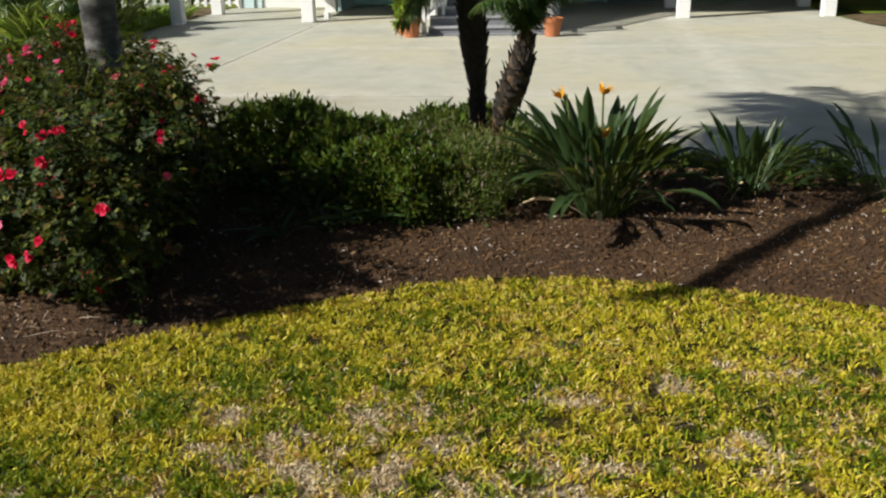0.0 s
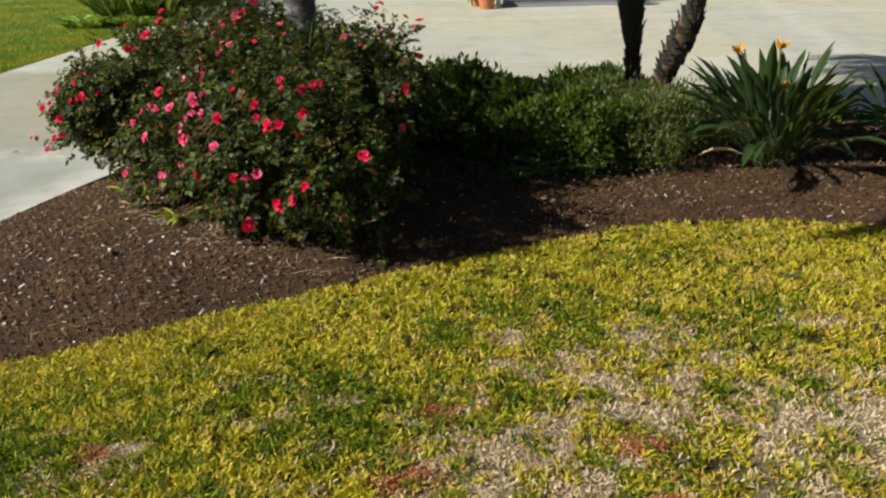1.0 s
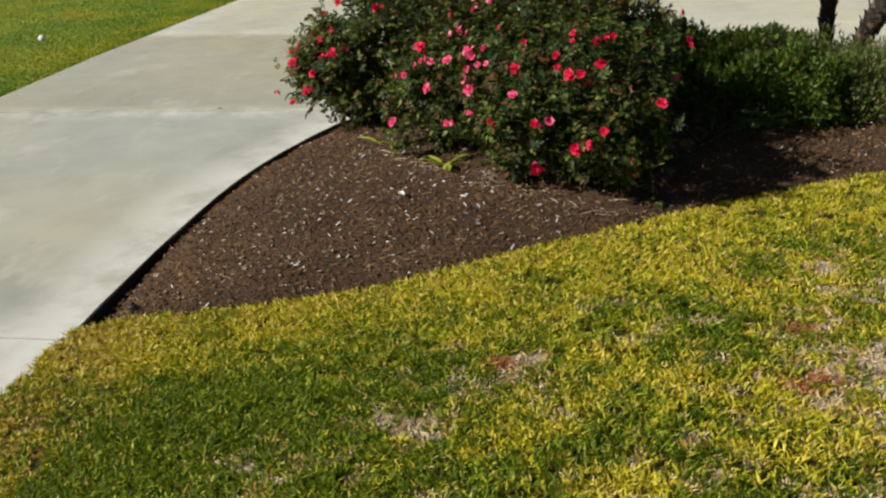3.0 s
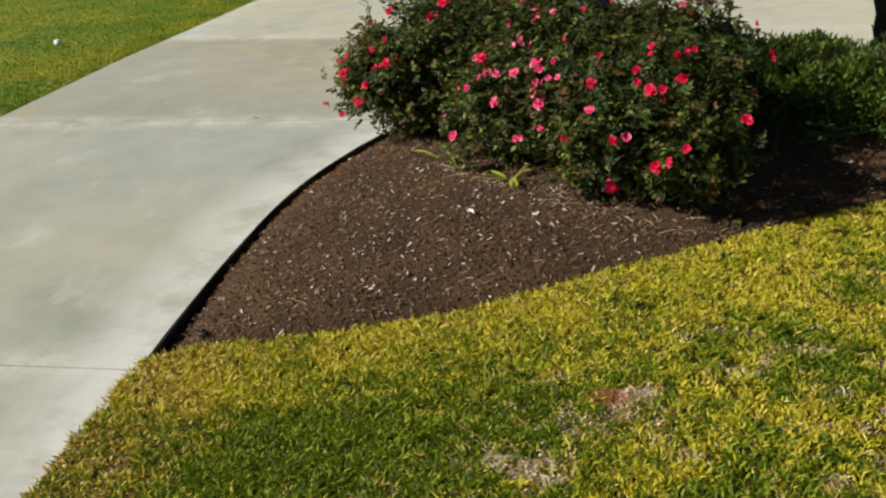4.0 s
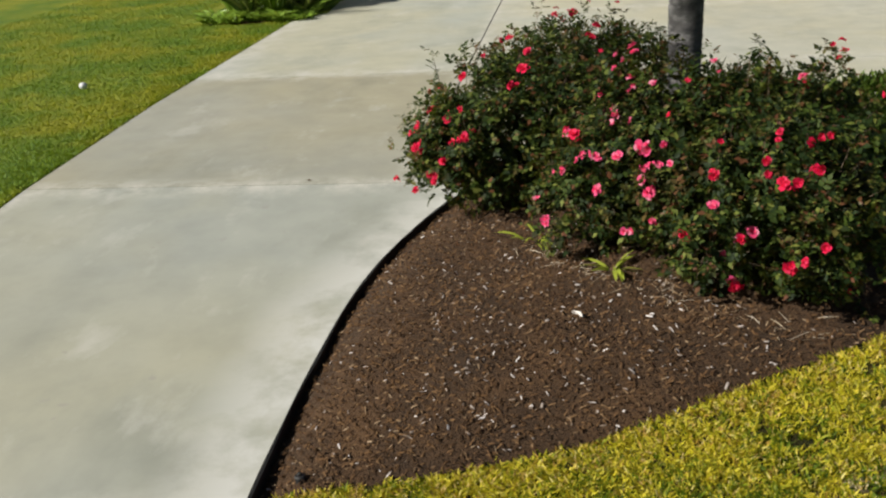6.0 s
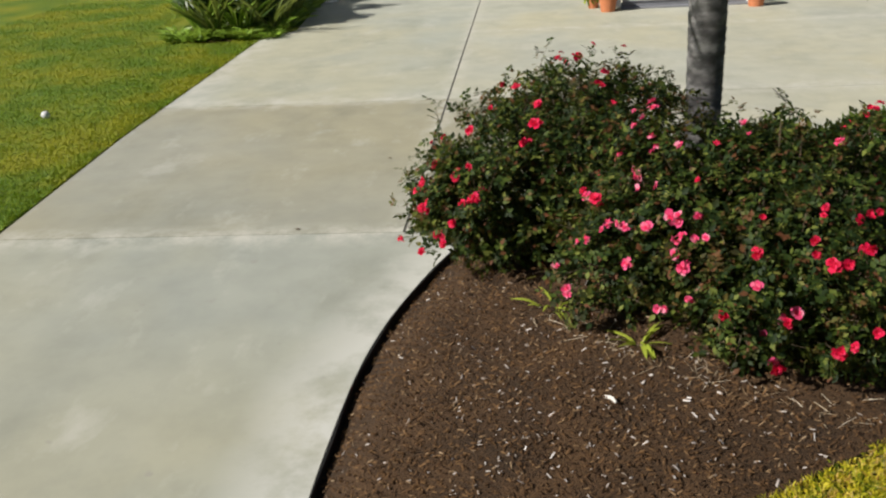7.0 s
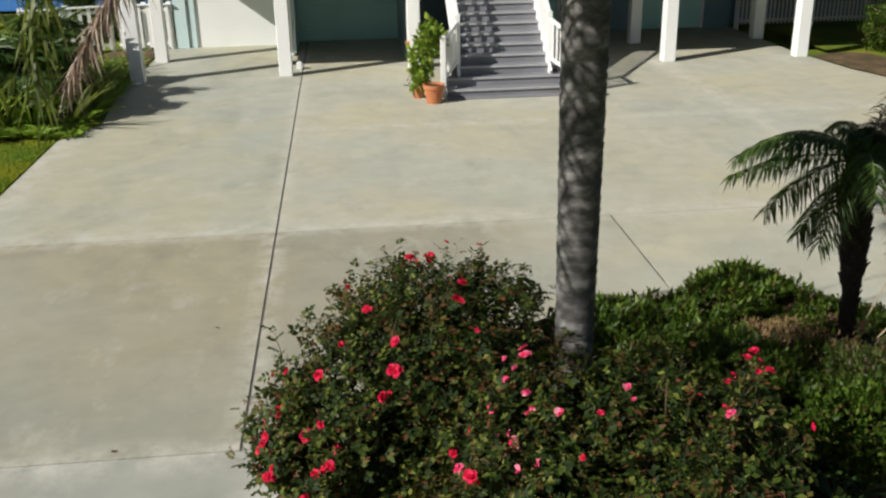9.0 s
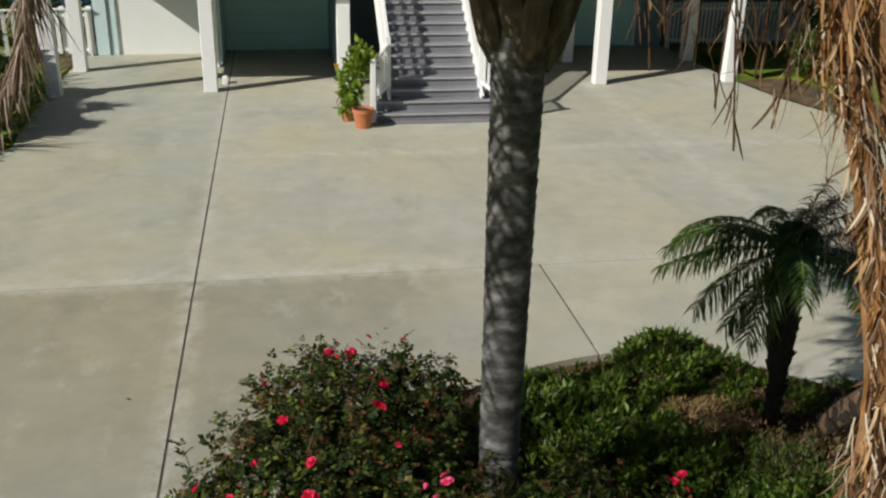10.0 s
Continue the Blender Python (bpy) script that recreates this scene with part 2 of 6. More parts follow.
SOIL = surface("bark mulch", ((0.3, (0.050, 0.025, 0.008)), (0.55, (0.105, 0.053, 0.019)), (0.75, (0.17, 0.088, 0.034))), 2.0, 0.95, 60, 1.0, 0.03, 0.6)
def turf_material():
    m, n, l, b = shader("turf floor", 0.95, 0, 0.2)
    soil = ramp(n, l, add_noise(n, l, 3.0, 5, 0.6), ((0.3, (0.40, 0.28, 0.15)), (0.5, (0.55, 0.44, 0.29)), (0.7, (0.70, 0.62, 0.49))))
    sward = ramp(n, l, add_noise(n, l, 2.0, 5, 0.6), ((0.3, (0.03, 0.036, 0.006)), (0.5, (0.065, 0.055, 0.012)), (0.7, (0.12, 0.085, 0.022))))
    at = n.new("ShaderNodeAttribute")
    at.attribute_name = "bareness"
    fac = ramp(n, l, at.outputs["Fac"], ((0.15, (0, 0, 0)), (0.55, (1, 1, 1))))
    col = blend(n, l, fac, sward, soil)
    thin = n.new("ShaderNodeAttribute")
    thin.attribute_name = "mown"
    col = blend(n, l, thin.outputs["Fac"], col, ramp(n, l, add_noise(n, l, 5.0, 5, 0.65), ((0.3, (0.07, 0.085, 0.008)), (0.5, (0.17, 0.155, 0.016)), (0.7, (0.36, 0.31, 0.09)))))
    fine = add_noise(n, l, 80, 6, 0.65)
    grain = ramp(n, l, fine, ((0.3, (0.45, 0.45, 0.45)), (0.7, (1.0, 1.0, 1.0))))
    l.new(blend(n, l, 1.0, col, grain, "MULTIPLY"), b.inputs["Base Color"])
    relief(n, l, b, fine, 1.0, 0.03)
    return m


TURF = turf_material()
FAR_TURF = surface("mown lawn", ((0.38, (0.11, 0.20, 0.003)), (0.5, (0.18, 0.245, 0.004)), (0.62, (0.28, 0.29, 0.005))), 0.7, 0.95, 45, 1.0, 0.03, 0.35)
YELLOW_GRASS = foliage("yellowing grass blades", ((0.0, (0.13, 0.135, 0.006)), (0.25, (0.38, 0.365, 0.012)), (0.6, (0.60, 0.53, 0.02)), (0.9, (0.72, 0.58, 0.05)), (1.0, (0.78, 0.68, 0.24))), 0.55, 0.3, through_tint=(0.6, 0.5, 0.03))
GREEN_GRASS = foliage("green grass blades", ((0.0, (0.024, 0.048, 0.002)), (0.45, (0.088, 0.148, 0.006)), (0.8, (0.23, 0.295, 0.012)), (1.0, (0.50, 0.48, 0.05))), 0.55, 0.35, through_tint=(0.35, 0.45, 0.02), spec=0.2)
FAR_GRASS = foliage("far grass blades", ((0.0, (0.095, 0.185, 0.003)), (0.5, (0.125, 0.22, 0.004)), (1.0, (0.19, 0.27, 0.005))), 0.6, 0.3, patch=(0.7, 0.44, 0.60, ((0.0, (0.22, 0.25, 0.004)), (0.5, (0.27, 0.285, 0.005)), (1.0, (0.33, 0.315, 0.007)))))
DEAD_GRASS = foliage("dry runners", ((0.0, (0.36, 0.24, 0.10)), (0.5, (0.57, 0.45, 0.26)), (1.0, (0.74, 0.65, 0.47))), 0.8, 0.1, through_tint=(0.55, 0.43, 0.25))
RUST_GRASS = foliage("rust brown thatch", ((0.0, (0.22, 0.065, 0.022)), (0.6, (0.38, 0.13, 0.05)), (1.0, (0.50, 0.28, 0.12))), 0.9, 0.1, through_tint=(0.3, 0.12, 0.04))
TAN_GRASS = foliage("tan dry blades", ((0.0, (0.32, 0.18, 0.025)), (0.6, (0.54, 0.36, 0.07)), (1.0, (0.70, 0.56, 0.26))), 0.7, 0.2, through_tint=(0.5, 0.33, 0.1))
CHIPS = foliage("bark chips", ((0.0, (0.024, 0.011, 0.004)), (0.45, (0.070, 0.035, 0.013)), (0.85, (0.14, 0.072, 0.028)), (0.96, (0.24, 0.15, 0.075)), (1.0, (0.30, 0.22, 0.14))), 0.9, 0.0, patch=(1.1, 0.46, 0.66, ((0.0, (0.06, 0.030, 0.010)), (0.5, (0.13, 0.066, 0.024)), (0.9, (0.21, 0.12, 0.052)), (1.0, (0.38, 0.28, 0.18)))))
PALE_CHIPS = foliage("bleached chips", ((0.0, (0.20, 0.15, 0.11)), (0.5, (0.42, 0.37, 0.34)), (1.0, (0.70, 0.66, 0.64))), 0.8, 0.0)
BLEACHED = surface("sun-bleached bark", ((0.3, (0.60, 0.57, 0.53)), (0.7, (0.74, 0.71, 0.67))), 20, 0.8)
PLASTIC = surface("black plastic edging", ((0.3, (0.012, 0.012, 0.012)), (0.7, (0.03, 0.028, 0.026))), 6, 0.6, 60, 0.3, 0.002, 0.3)
ROSE_LEAF = foliage("rose leaves", ((0.0, (0.010, 0.020, 0.006)), (0.45, (0.017, 0.033, 0.007)), (0.75, (0.050, 0.076, 0.012)), (0.90, (0.15, 0.172, 0.036)), (0.95, (0.085, 0.036, 0.015)), (1.0, (0.13, 0.050, 0.024))), 0.58, 0.14, patch=(2.2, 0.56, 0.70, ((0.0, (0.018, 0.016, 0.006)), (0.5, (0.050, 0.034, 0.012)), (1.0, (0.12, 0.052, 0.022)))), spec=0.16)
SHOOT_LEAF = foliage("young bronze rose shoots", ((0.0, (0.05, 0.07, 0.012)), (0.4, (0.09, 0.10, 0.025)), (0.7, (0.12, 0.055, 0.022)), (1.0, (0.17, 0.07, 0.035))), 0.5, 0.3, spec=0.25)
HEDGE_LEAF = foliage("hedge leaves", ((0.0, (0.014, 0.036, 0.004)), (0.55, (0.050, 0.098, 0.010)), (0.9, (0.13, 0.20, 0.030)), (0.95, (0.085, 0.060, 0.022)), (1.0, (0.12, 0.09, 0.035))), 0.45, 0.3, spec=0.3)
SPRIG_LEAF = foliage("grey green sprigs", ((0.0, (0.035, 0.075, 0.010)), (0.5, (0.085, 0.14, 0.022)), (0.85, (0.15, 0.15, 0.05)), (1.0, (0.24, 0.19, 0.16))), 0.6, 0.3)
BROWN_SPRIG = foliage("withered sprigs", ((0.0, (0.18, 0.11, 0.05)), (0.6, (0.34, 0.22, 0.12)), (0.85, (0.20, 0.19, 0.05)), (1.0, (0.10, 0.14, 0.03))), 0.8, 0.2, through_tint=(0.3, 0.18, 0.06))
STRAP_LEAF = foliage("strap leaves", ((0.0, (0.016, 0.034, 0.012)), (0.6, (0.036, 0.066, 0.022)), (0.9, (0.07, 0.11, 0.035)), (1.0, (0.16, 0.20, 0.06))), 0.33, 0.16)
LIME_LEAF = foliage("lime strap leaves", ((0.0, (0.30, 0.40, 0.04)), (1.0, (0.50, 0.56, 0.08))), 0.4, 0.35)
PALE_LEAF = foliage("straw pale leaf strips", ((0.0, (0.30, 0.21, 0.13)), (0.5, (0.50, 0.41, 0.29)), (1.0, (0.70, 0.63, 0.52))), 0.7, 0.25, through_tint=(0.5, 0.4, 0.25))
HANG_LEAF = foliage("hanging yellow-green leaflets", ((0.0, (0.04, 0.07, 0.012)), (0.5, (0.11, 0.15, 0.035)), (1.0, (0.33, 0.33, 0.15))), 0.45, 0.4)
DRY_MULCH = surface("dry weedy mulch", ((0.34, (0.07, 0.085, 0.02)), (0.48, (0.15, 0.095, 0.045)), (0.7, (0.28, 0.19, 0.10))), 2.6, 0.95, 40, 1.0, 0.03, 0.55)
# Dark brown for an unseen sheet that keeps bounce out of the carport.
BOUNCE_CUT = surface("dark brown bounce-cutting sheet", ((0.3, (0.07, 0.055, 0.04)), (0.7, (0.13, 0.105, 0.08))), 2.0, 0.9, 30, 0.4, 0.004, 0.3, stretch=(0.2, 3, 1))
FAN_LEAF = foliage("fan palm leaves", ((0.0, (0.022, 0.052, 0.012)), (0.6, (0.055, 0.105, 0.022)), (1.0, (0.13, 0.19, 0.05))), 0.4, 0.25)
BORDER_LEAF = foliage("border leaves", ((0.0, (0.09, 0.18, 0.022)), (0.6, (0.21, 0.33, 0.04)), (1.0, (0.42, 0.50, 0.09))), 0.4, 0.3)
DATE_LEAF = foliage("date palm leaflets", ((0.0, (0.018, 0.042, 0.010)), (0.6, (0.045, 0.092, 0.018)), (1.0, (0.11, 0.17, 0.04))), 0.4, 0.25)
PALM_LEAF = foliage("palm leaflets", ((0.0, (0.03, 0.065, 0.012)), (0.6, (0.07, 0.13, 0.022)), (1.0, (0.15, 0.21, 0.05))), 0.38, 0.3)
DEAD_LEAF = foliage("dead palm leaflets", ((0.0, (0.035, 0.016, 0.007)), (0.3, (0.13, 0.055, 0.018)), (0.55, (0.34, 0.16, 0.05)), (0.8, (0.54, 0.35, 0.17)), (1.0, (0.72, 0.63, 0.47))), 0.7, 0.25, through_tint=(0.45, 0.22, 0.06))
# Dead leaflets darkened in colour for the crown's shade on the hanging strands.
SHADED_BROWN_LEAF = foliage("brown dead leaflets, shade in the colour", ((0.0, (0.025, 0.014, 0.008)), (0.6, (0.10, 0.055, 0.028)), (1.0, (0.30, 0.21, 0.12))), 0.7, 0.2, through_tint=(0.25, 0.13, 0.05))
GREY_LEAF = foliage("bleached dead leaflets", ((0.0, (0.12, 0.075, 0.055)), (0.6, (0.32, 0.23, 0.18)), (1.0, (0.58, 0.50, 0.42))), 0.7, 0.2, through_tint=(0.4, 0.28, 0.18))
STEM = surface("woody stems", ((0.3, (0.07, 0.05, 0.03)), (0.7, (0.14, 0.10, 0.06))), 6, 0.9, 60, 0.5, 0.004)
DEAD_STEM = surface("dead frond stalk", ((0.3, (0.16, 0.075, 0.025)), (0.7, (0.36, 0.19, 0.075))), 9, 0.7, 40, 0.4, 0.004)
GREY_STEM = surface("bleached frond stalk", ((0.3, (0.26, 0.17, 0.13)), (0.7, (0.46, 0.37, 0.30))), 9, 0.8, 40, 0.4, 0.004)
GREEN_STEM = surface("green stalks", ((0.3, (0.09, 0.13, 0.03)), (0.7, (0.16, 0.20, 0.05))), 5, 0.5, 40, 0.3, 0.003)
RED_PETAL = foliage("red petals", ((0.0, (0.50, 0.006, 0.028)), (0.6, (0.75, 0.013, 0.08)), (1.0, (0.86, 0.05, 0.14))), 0.6, 0.35, through_tint=(0.85, 0.02, 0.07), spec=0.2)
PINK_PETAL = foliage("pink petals", ((0.0, (0.80, 0.03, 0.13)), (0.6, (0.85, 0.10, 0.26)), (1.0, (0.88, 0.32, 0.44))), 0.6, 0.35, through_tint=(0.88, 0.14, 0.30), spec=0.2)
ORANGE_PETAL = foliage("orange petals", ((0.0, (0.80, 0.30, 0.02)), (1.0, (0.85, 0.50, 0.06))), 0.5, 0.2, through_tint=(0.9, 0.3, 0.02))
YELLOW = foliage("yellow stamens", ((0.0, (0.8, 0.5, 0.05)), (1.0, (0.85, 0.62, 0.1))), 0.7, 0.1, through_tint=(0.8, 0.5, 0.05))
QUEEN_BARK = surface("ringed palm bark", ((0.34, (0.065, 0.062, 0.062)), (0.5, (0.13, 0.126, 0.124)), (0.64, (0.29, 0.283, 0.278))), 5.0, 0.9, 30, 0.6, 0.012, 0.35, stretch=(1, 1, 2.2))
# Near-black stubs: shade on the upright date palm is put into the colour.
SHADED_BOOT = surface("frond stubs", ((0.3, (0.020, 0.015, 0.011)), (0.55, (0.040, 0.030, 0.022)), (0.75, (0.085, 0.062, 0.042))), 9, 0.9, 60, 0.8, 0.01, 0.4)
# Lighter copy for the leaning palm, sunlight put into its brown.
LIT_BROWN_BOOT = surface("sunlit brown frond stubs", ((0.3, (0.075, 0.045, 0.024)), (0.55, (0.18, 0.115, 0.062)), (0.75, (0.32, 0.22, 0.125))), 9, 0.9, 60, 0.8, 0.01, 0.4)
WHITE = surface("white paint", ((0.3, (0.85, 0.865, 0.87)), (0.7, (0.90, 0.905, 0.90))), 1.5, 0.55, 50, 0.15, 0.002, 0.06)
WALL_WHITE = surface("white stucco", ((0.3, (0.82, 0.85, 0.85)), (0.7, (0.88, 0.90, 0.89))), 1.0, 0.85, 80, 0.4, 0.006, 0.1)
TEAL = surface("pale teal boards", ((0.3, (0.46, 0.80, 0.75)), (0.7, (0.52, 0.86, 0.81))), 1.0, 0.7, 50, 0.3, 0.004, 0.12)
# Far darker than the pale teal: the carport's shade is in this colour.
SHADED_TEAL = surface("slate blue boards, shade in the colour", ((0.3, (0.16, 0.26, 0.30)), (0.7, (0.22, 0.32, 0.36))), 1.0, 0.7, 50, 0.3, 0.004, 0.12)
AQUA = surface("pale aqua trim", ((0.3, (0.55, 0.72, 0.76)), (0.7, (0.64, 0.79, 0.82))), 1.0, 0.6, 50, 0.2, 0.003, 0.08)
STEP_PAINT = surface("grey deck paint", ((0.3, (0.20, 0.205, 0.23)), (0.7, (0.27, 0.275, 0.30))), 2.0, 0.6, 60, 0.3, 0.003, 0.15)
NOSING = surface("worn pale nosing", ((0.3, (0.38, 0.39, 0.41)), (0.7, (0.46, 0.47, 0.49))), 3.0, 0.6, 60, 0.3, 0.002, 0.2)
CLAY = surface("terracotta", ((0.3, (0.46, 0.155, 0.06)), (0.7, (0.58, 0.22, 0.10))), 5.0, 0.8, 50, 0.3, 0.003, 0.15)
POT_SOIL = surface("bark mulch", ((0.3, (0.050, 0.027, 0.010)), (0.55, (0.10, 0.055, 0.023)), (0.75, (0.16, 0.092, 0.043))), 2.0, 0.95, 60, 1.0, 0.03, 0.6)
FIBRE = surface("fibrous leaf bases", ((0.3, (0.08, 0.062, 0.042)), (0.55, (0.18, 0.14, 0.095)), (0.75, (0.32, 0.25, 0.16))), 7, 0.9, 60, 0.9, 0.01, 0.5, stretch=(3, 3, 0.6))
ROOFING = surface("roof shingles", ((0.3, (0.16, 0.15, 0.14)), (0.7, (0.24, 0.23, 0.21))), 2.0, 0.9)


def water_material():
    m, n, l, b = shader("bay water", 0.3)
    b.inputs["Base Color"].default_value = (0.04, 0.20, 0.58, 1)
    relief(n, l, b, add_noise(n, l, 1.5, 4, 0.6, stretch=(0.4, 1.0, 1.0)), 0.25, 0.08)
    return m


WATER = water_material()
GOLF_WHITE = surface("white plastic", ((0.3, (0.72, 0.72, 0.72)), (0.7, (0.8, 0.8, 0.8))), 8, 0.4)

# ---- the lie of the land ----
FOLD = 7.07


def smooth01(t):
    t = np.clip(t, 0.0, 1.0)
    return t * t * (3 - 2 * t)


def drive_z(y):
    return -0.034 * np.maximum(0.0, FOLD - np.asarray(y, dtype=float))


def land_z(x, y):
    """The lawn: level before the bed, falling with the drive beside it."""
    x = np.asarray(x, dtype=float)
    k = smooth01((-1.2 - x) / 3.4)
    return k * drive_z(y)


def spline(points, n):
    """A smooth curve through the points, n of them, evenly spaced."""
    p = np.array(points, dtype=float)
    q = np.concatenate([[2 * p[0] - p[1]], p, [2 * p[-1] - p[-2]]])
    out = []
    for i in range(1, len(q) - 2):
        for t in np.linspace(0, 1, 24, endpoint=False):
            a, b, c, d = q[i - 1], q[i], q[i + 1], q[i + 2]
            out.append(0.5 * (2 * b + (c - a) * t + (2 * a - 5 * b + 4 * c - d) * t * t + (3 * b - a - 3 * c + d) * t ** 3))
    out.append(p[-1])
    out = np.array(out)
    s = np.concatenate([[0], np.cumsum(np.linalg.norm(np.diff(out, axis=0), axis=1))])
    u = np.linspace(0, s[-1], n)
    return np.stack([np.interp(u, s, out[:, k]) for k in range(2)], axis=1)


BED_FRONT = [(-4.66, 2.40), (-4.47, 2.53), (-4.12, 2.62), (-3.80, 2.68), (-3.50, 2.75), (-2.92, 2.95), (-2.29, 3.31), (-1.58, 3.76), (-0.91, 4.22), (-0.16, 4.70),
             (0.52, 5.04), (1.08, 5.15), (1.63, 5.12), (2.32, 4.98), (3.16, 4.74), (4.6, 4.2), (6.5, 3.4), (9.0, 2.6)]
BED_BACK = [(-4.66, 2.40), (-4.67, 2.7), (-4.67, 3.1), (-4.665, 3.74), (-4.62, 4.65), (-4.53, 5.3), (-4.39, 5.86), (-4.21, 6.42), (-4.0, 6.82), (-3.1, 8.0), (-2.2, 8.8),
            (-1.17, 9.34), (-0.30, 9.57), (0.5, 9.60), (1.0, 9.38), (1.5, 8.92), (2.6, 8.35), (3.8, 7.75), (6.2, 6.3), (9.0, 4.5)]
FRONT, BACK = spline(BED_FRONT, 260), spline(BED_BACK, 260)
BED_V = 60


def bed_grid():
    """Points of the mulch bed between the lawn and the drive."""
    v = np.linspace(0, 1, BED_V)[None, :, None]
    p = FRONT[:, None, :] * (1 - v) + BACK[:, None, :] * v
    wide = np.linalg.norm(BACK - FRONT, axis=1)[:, None]
    vv = v[..., 0]
    rise = 0.24 * np.clip(4 * vv * (1 - vv), 0, 1) ** 0.85 * smooth01(wide / 3.2)
    z = land_z(p[..., 0], p[..., 1]) + 0.005 + rise
    z -= (0.085 * smooth01(1 - (1 - vv) * wide / 0.5)) * smooth01(wide / 0.25)
    z += 0.012 * np.sin(7 * p[..., 0] + 3 * p[..., 1]) * np.sin(5 * p[..., 1]) * smooth01(wide)
    return p, z


BED_P, BED_Z = bed_grid()
_flat_p, _flat_z = BED_P.reshape(-1, 2), BED_Z.ravel()


def bed_z(x, y):
    d = (_flat_p[:, 0] - x) ** 2 + (_flat_p[:, 1] - y) ** 2
    return float(_flat_z[np.argmin(d)])


def bed_zs(xy):
    return np.array([bed_z(a, b) for a, b in xy])


def grid_mesh(name, p, z):
    h, w = z.shape
    v = np.concatenate([p, z[..., None]], axis=2).reshape(-1, 3)
    i = np.arange(h * w).reshape(h, w)
    f = np.stack([i[:-1, :-1], i[1:, :-1], i[1:, 1:], i[:-1, 1:]], axis=-1).reshape(-1, 4)
    return array_mesh(name, v, f)


def structure(name, me, material, label, category):
    ob = mesh_part(name, me, material)
    return tagged(ob, label, category, kind="structure")


# one sheet to the horizon
gx = np.concatenate([np.linspace(-1500, -60, 12), np.linspace(-50, 50, 101), np.linspace(60, 1500, 12)])
gy = np.concatenate([np.linspace(-1500, -60, 12), np.linspace(-50, 50, 101), np.linspace(60, 1500, 12)])
GX, GY = np.meshgrid(gx, gy, indexing="ij")
structure("ground", grid_mesh("ground", np.stack([GX, GY], axis=2), land_z(GX, np.maximum(GY, -12)) - 0.14), FAR_TURF, "open grassy ground reaching the horizon", "ground")

# lawns
ly = np.linspace(0, 1, 160) ** 1.8
LP = np.stack([np.repeat(FRONT[:, 0:1], 160, 1), FRONT[:, 1:2] - ly[None] * (FRONT[:, 1:2] + 12)], axis=2)
LP = np.concatenate([LP[:1], LP], axis=0)
structure("lawn_front", grid_mesh("lawn_front", LP[::-1].copy(), land_z(LP[::-1, :, 0], LP[::-1, :, 1]) - 0.004), TURF, "yellowing lawn with dry bare patches beside a mulch bed", "lawn")


def drive_left(y):
    """The drive's far edge, which bends a little on its way to the street."""
    return np.interp(y, [-12.0, 2.0, 6.7, 10.5, 17.15, 18.2, 34.0], [-7.6, -8.22, -8.45, -8.61, -8.62, -8.12, -8.12])


front_x, front_y = FRONT[:, 0], FRONT[:, 1]


def wave(x, y, k=1.0):
    x, y = x * k, y * k
    return (np.sin(1.7 * x + 0.9 * y) + np.sin(2.9 * y - 1.3 * x + 1.0) + 0.7 * np.sin(5.1 * x + 2.2 * y + 2.0) + 0.7 * np.sin(4.3 * y - 3.7 * x)) / 3.4


TABLE = np.random.default_rng(11).random((64, 64))


def speckle(x, y, scale):
    """Smooth random patches between 0 and 1, three sizes of them."""
    total = 0.0
    for k, part_ in ((1.0, 0.55), (2.1, 0.29), (4.3, 0.16)):
        u, v = np.asarray(x) * scale * k + 37.3 * k, np.asarray(y) * scale * k + 11.9
        i, j = np.floor(u).astype(int), np.floor(v).astype(int)
        s, t = smooth01(u - i), smooth01(v - j)
        q = lambda di, dj: TABLE[(i + di) % 64, (j + dj) % 64]
        total = total + part_ * (q(0, 0) * (1 - s) * (1 - t) + q(1, 0) * s * (1 - t) + q(0, 1) * (1 - s) * t + q(1, 1) * s * t)
    return total


# the worn places in the lawn
WORN = [(-0.28, 1.95, 0.28), (0.0, 1.65, 0.35), (-0.32, 2.24, 0.2), (0.34, 2.48, 0.2), (-0.28, 3.15, 0.14), (0.95, 2.43, 0.22), (-2.41, 1.44, 0.2), (-1.21, 2.5, 0.14), (-1.85, 1.93, 0.16),
        (-1.46, 2.22, 0.14), (-2.1, 1.85, 0.14), (0.14, 2.72, 0.13), (0.27, 3.5, 0.08), (0.68, 3.21, 0.1), (1.18, 2.7, 0.14), (2.07, 3.1, 0.13), (2.2, 2.79, 0.16), (1.39, 2.46, 0.22), (-1.03, 2.58, 0.16), (-2.5, 1.94, 0.14)]


def bare(x, y):
    """How bare the lawn is: patchy everywhere but along the bed, worst in a swath out before it."""
    gap = np.interp(x, front_x, front_y) - y
    zone = smooth01((gap - 0.35) / 1.1)
    zone = zone * (0.25 + 0.75 * smooth01((y + 0.6) / 1.4))
    d = ((x - 0.25) / 1.1) ** 2 + ((y - 1.65) / 0.75) ** 2
    worn = 0.50 * np.exp(-d)
    for bx_, by_, br in WORN:
        worn = np.maximum(worn, (0.40 if bx_ > -1 else 0.28) * np.exp(-((x - bx_) / (1.5 * br)) ** 2 - ((y - by_) / br) ** 2))
    return zone * (0.10 + worn + 1.5 * (speckle(x, y, 7.0) - 0.5) + 0.7 * (speckle(x + 9, y, 1.7) - 0.5)) + 0.25 * (speckle(x, y + 5, 9.0) - 0.5)


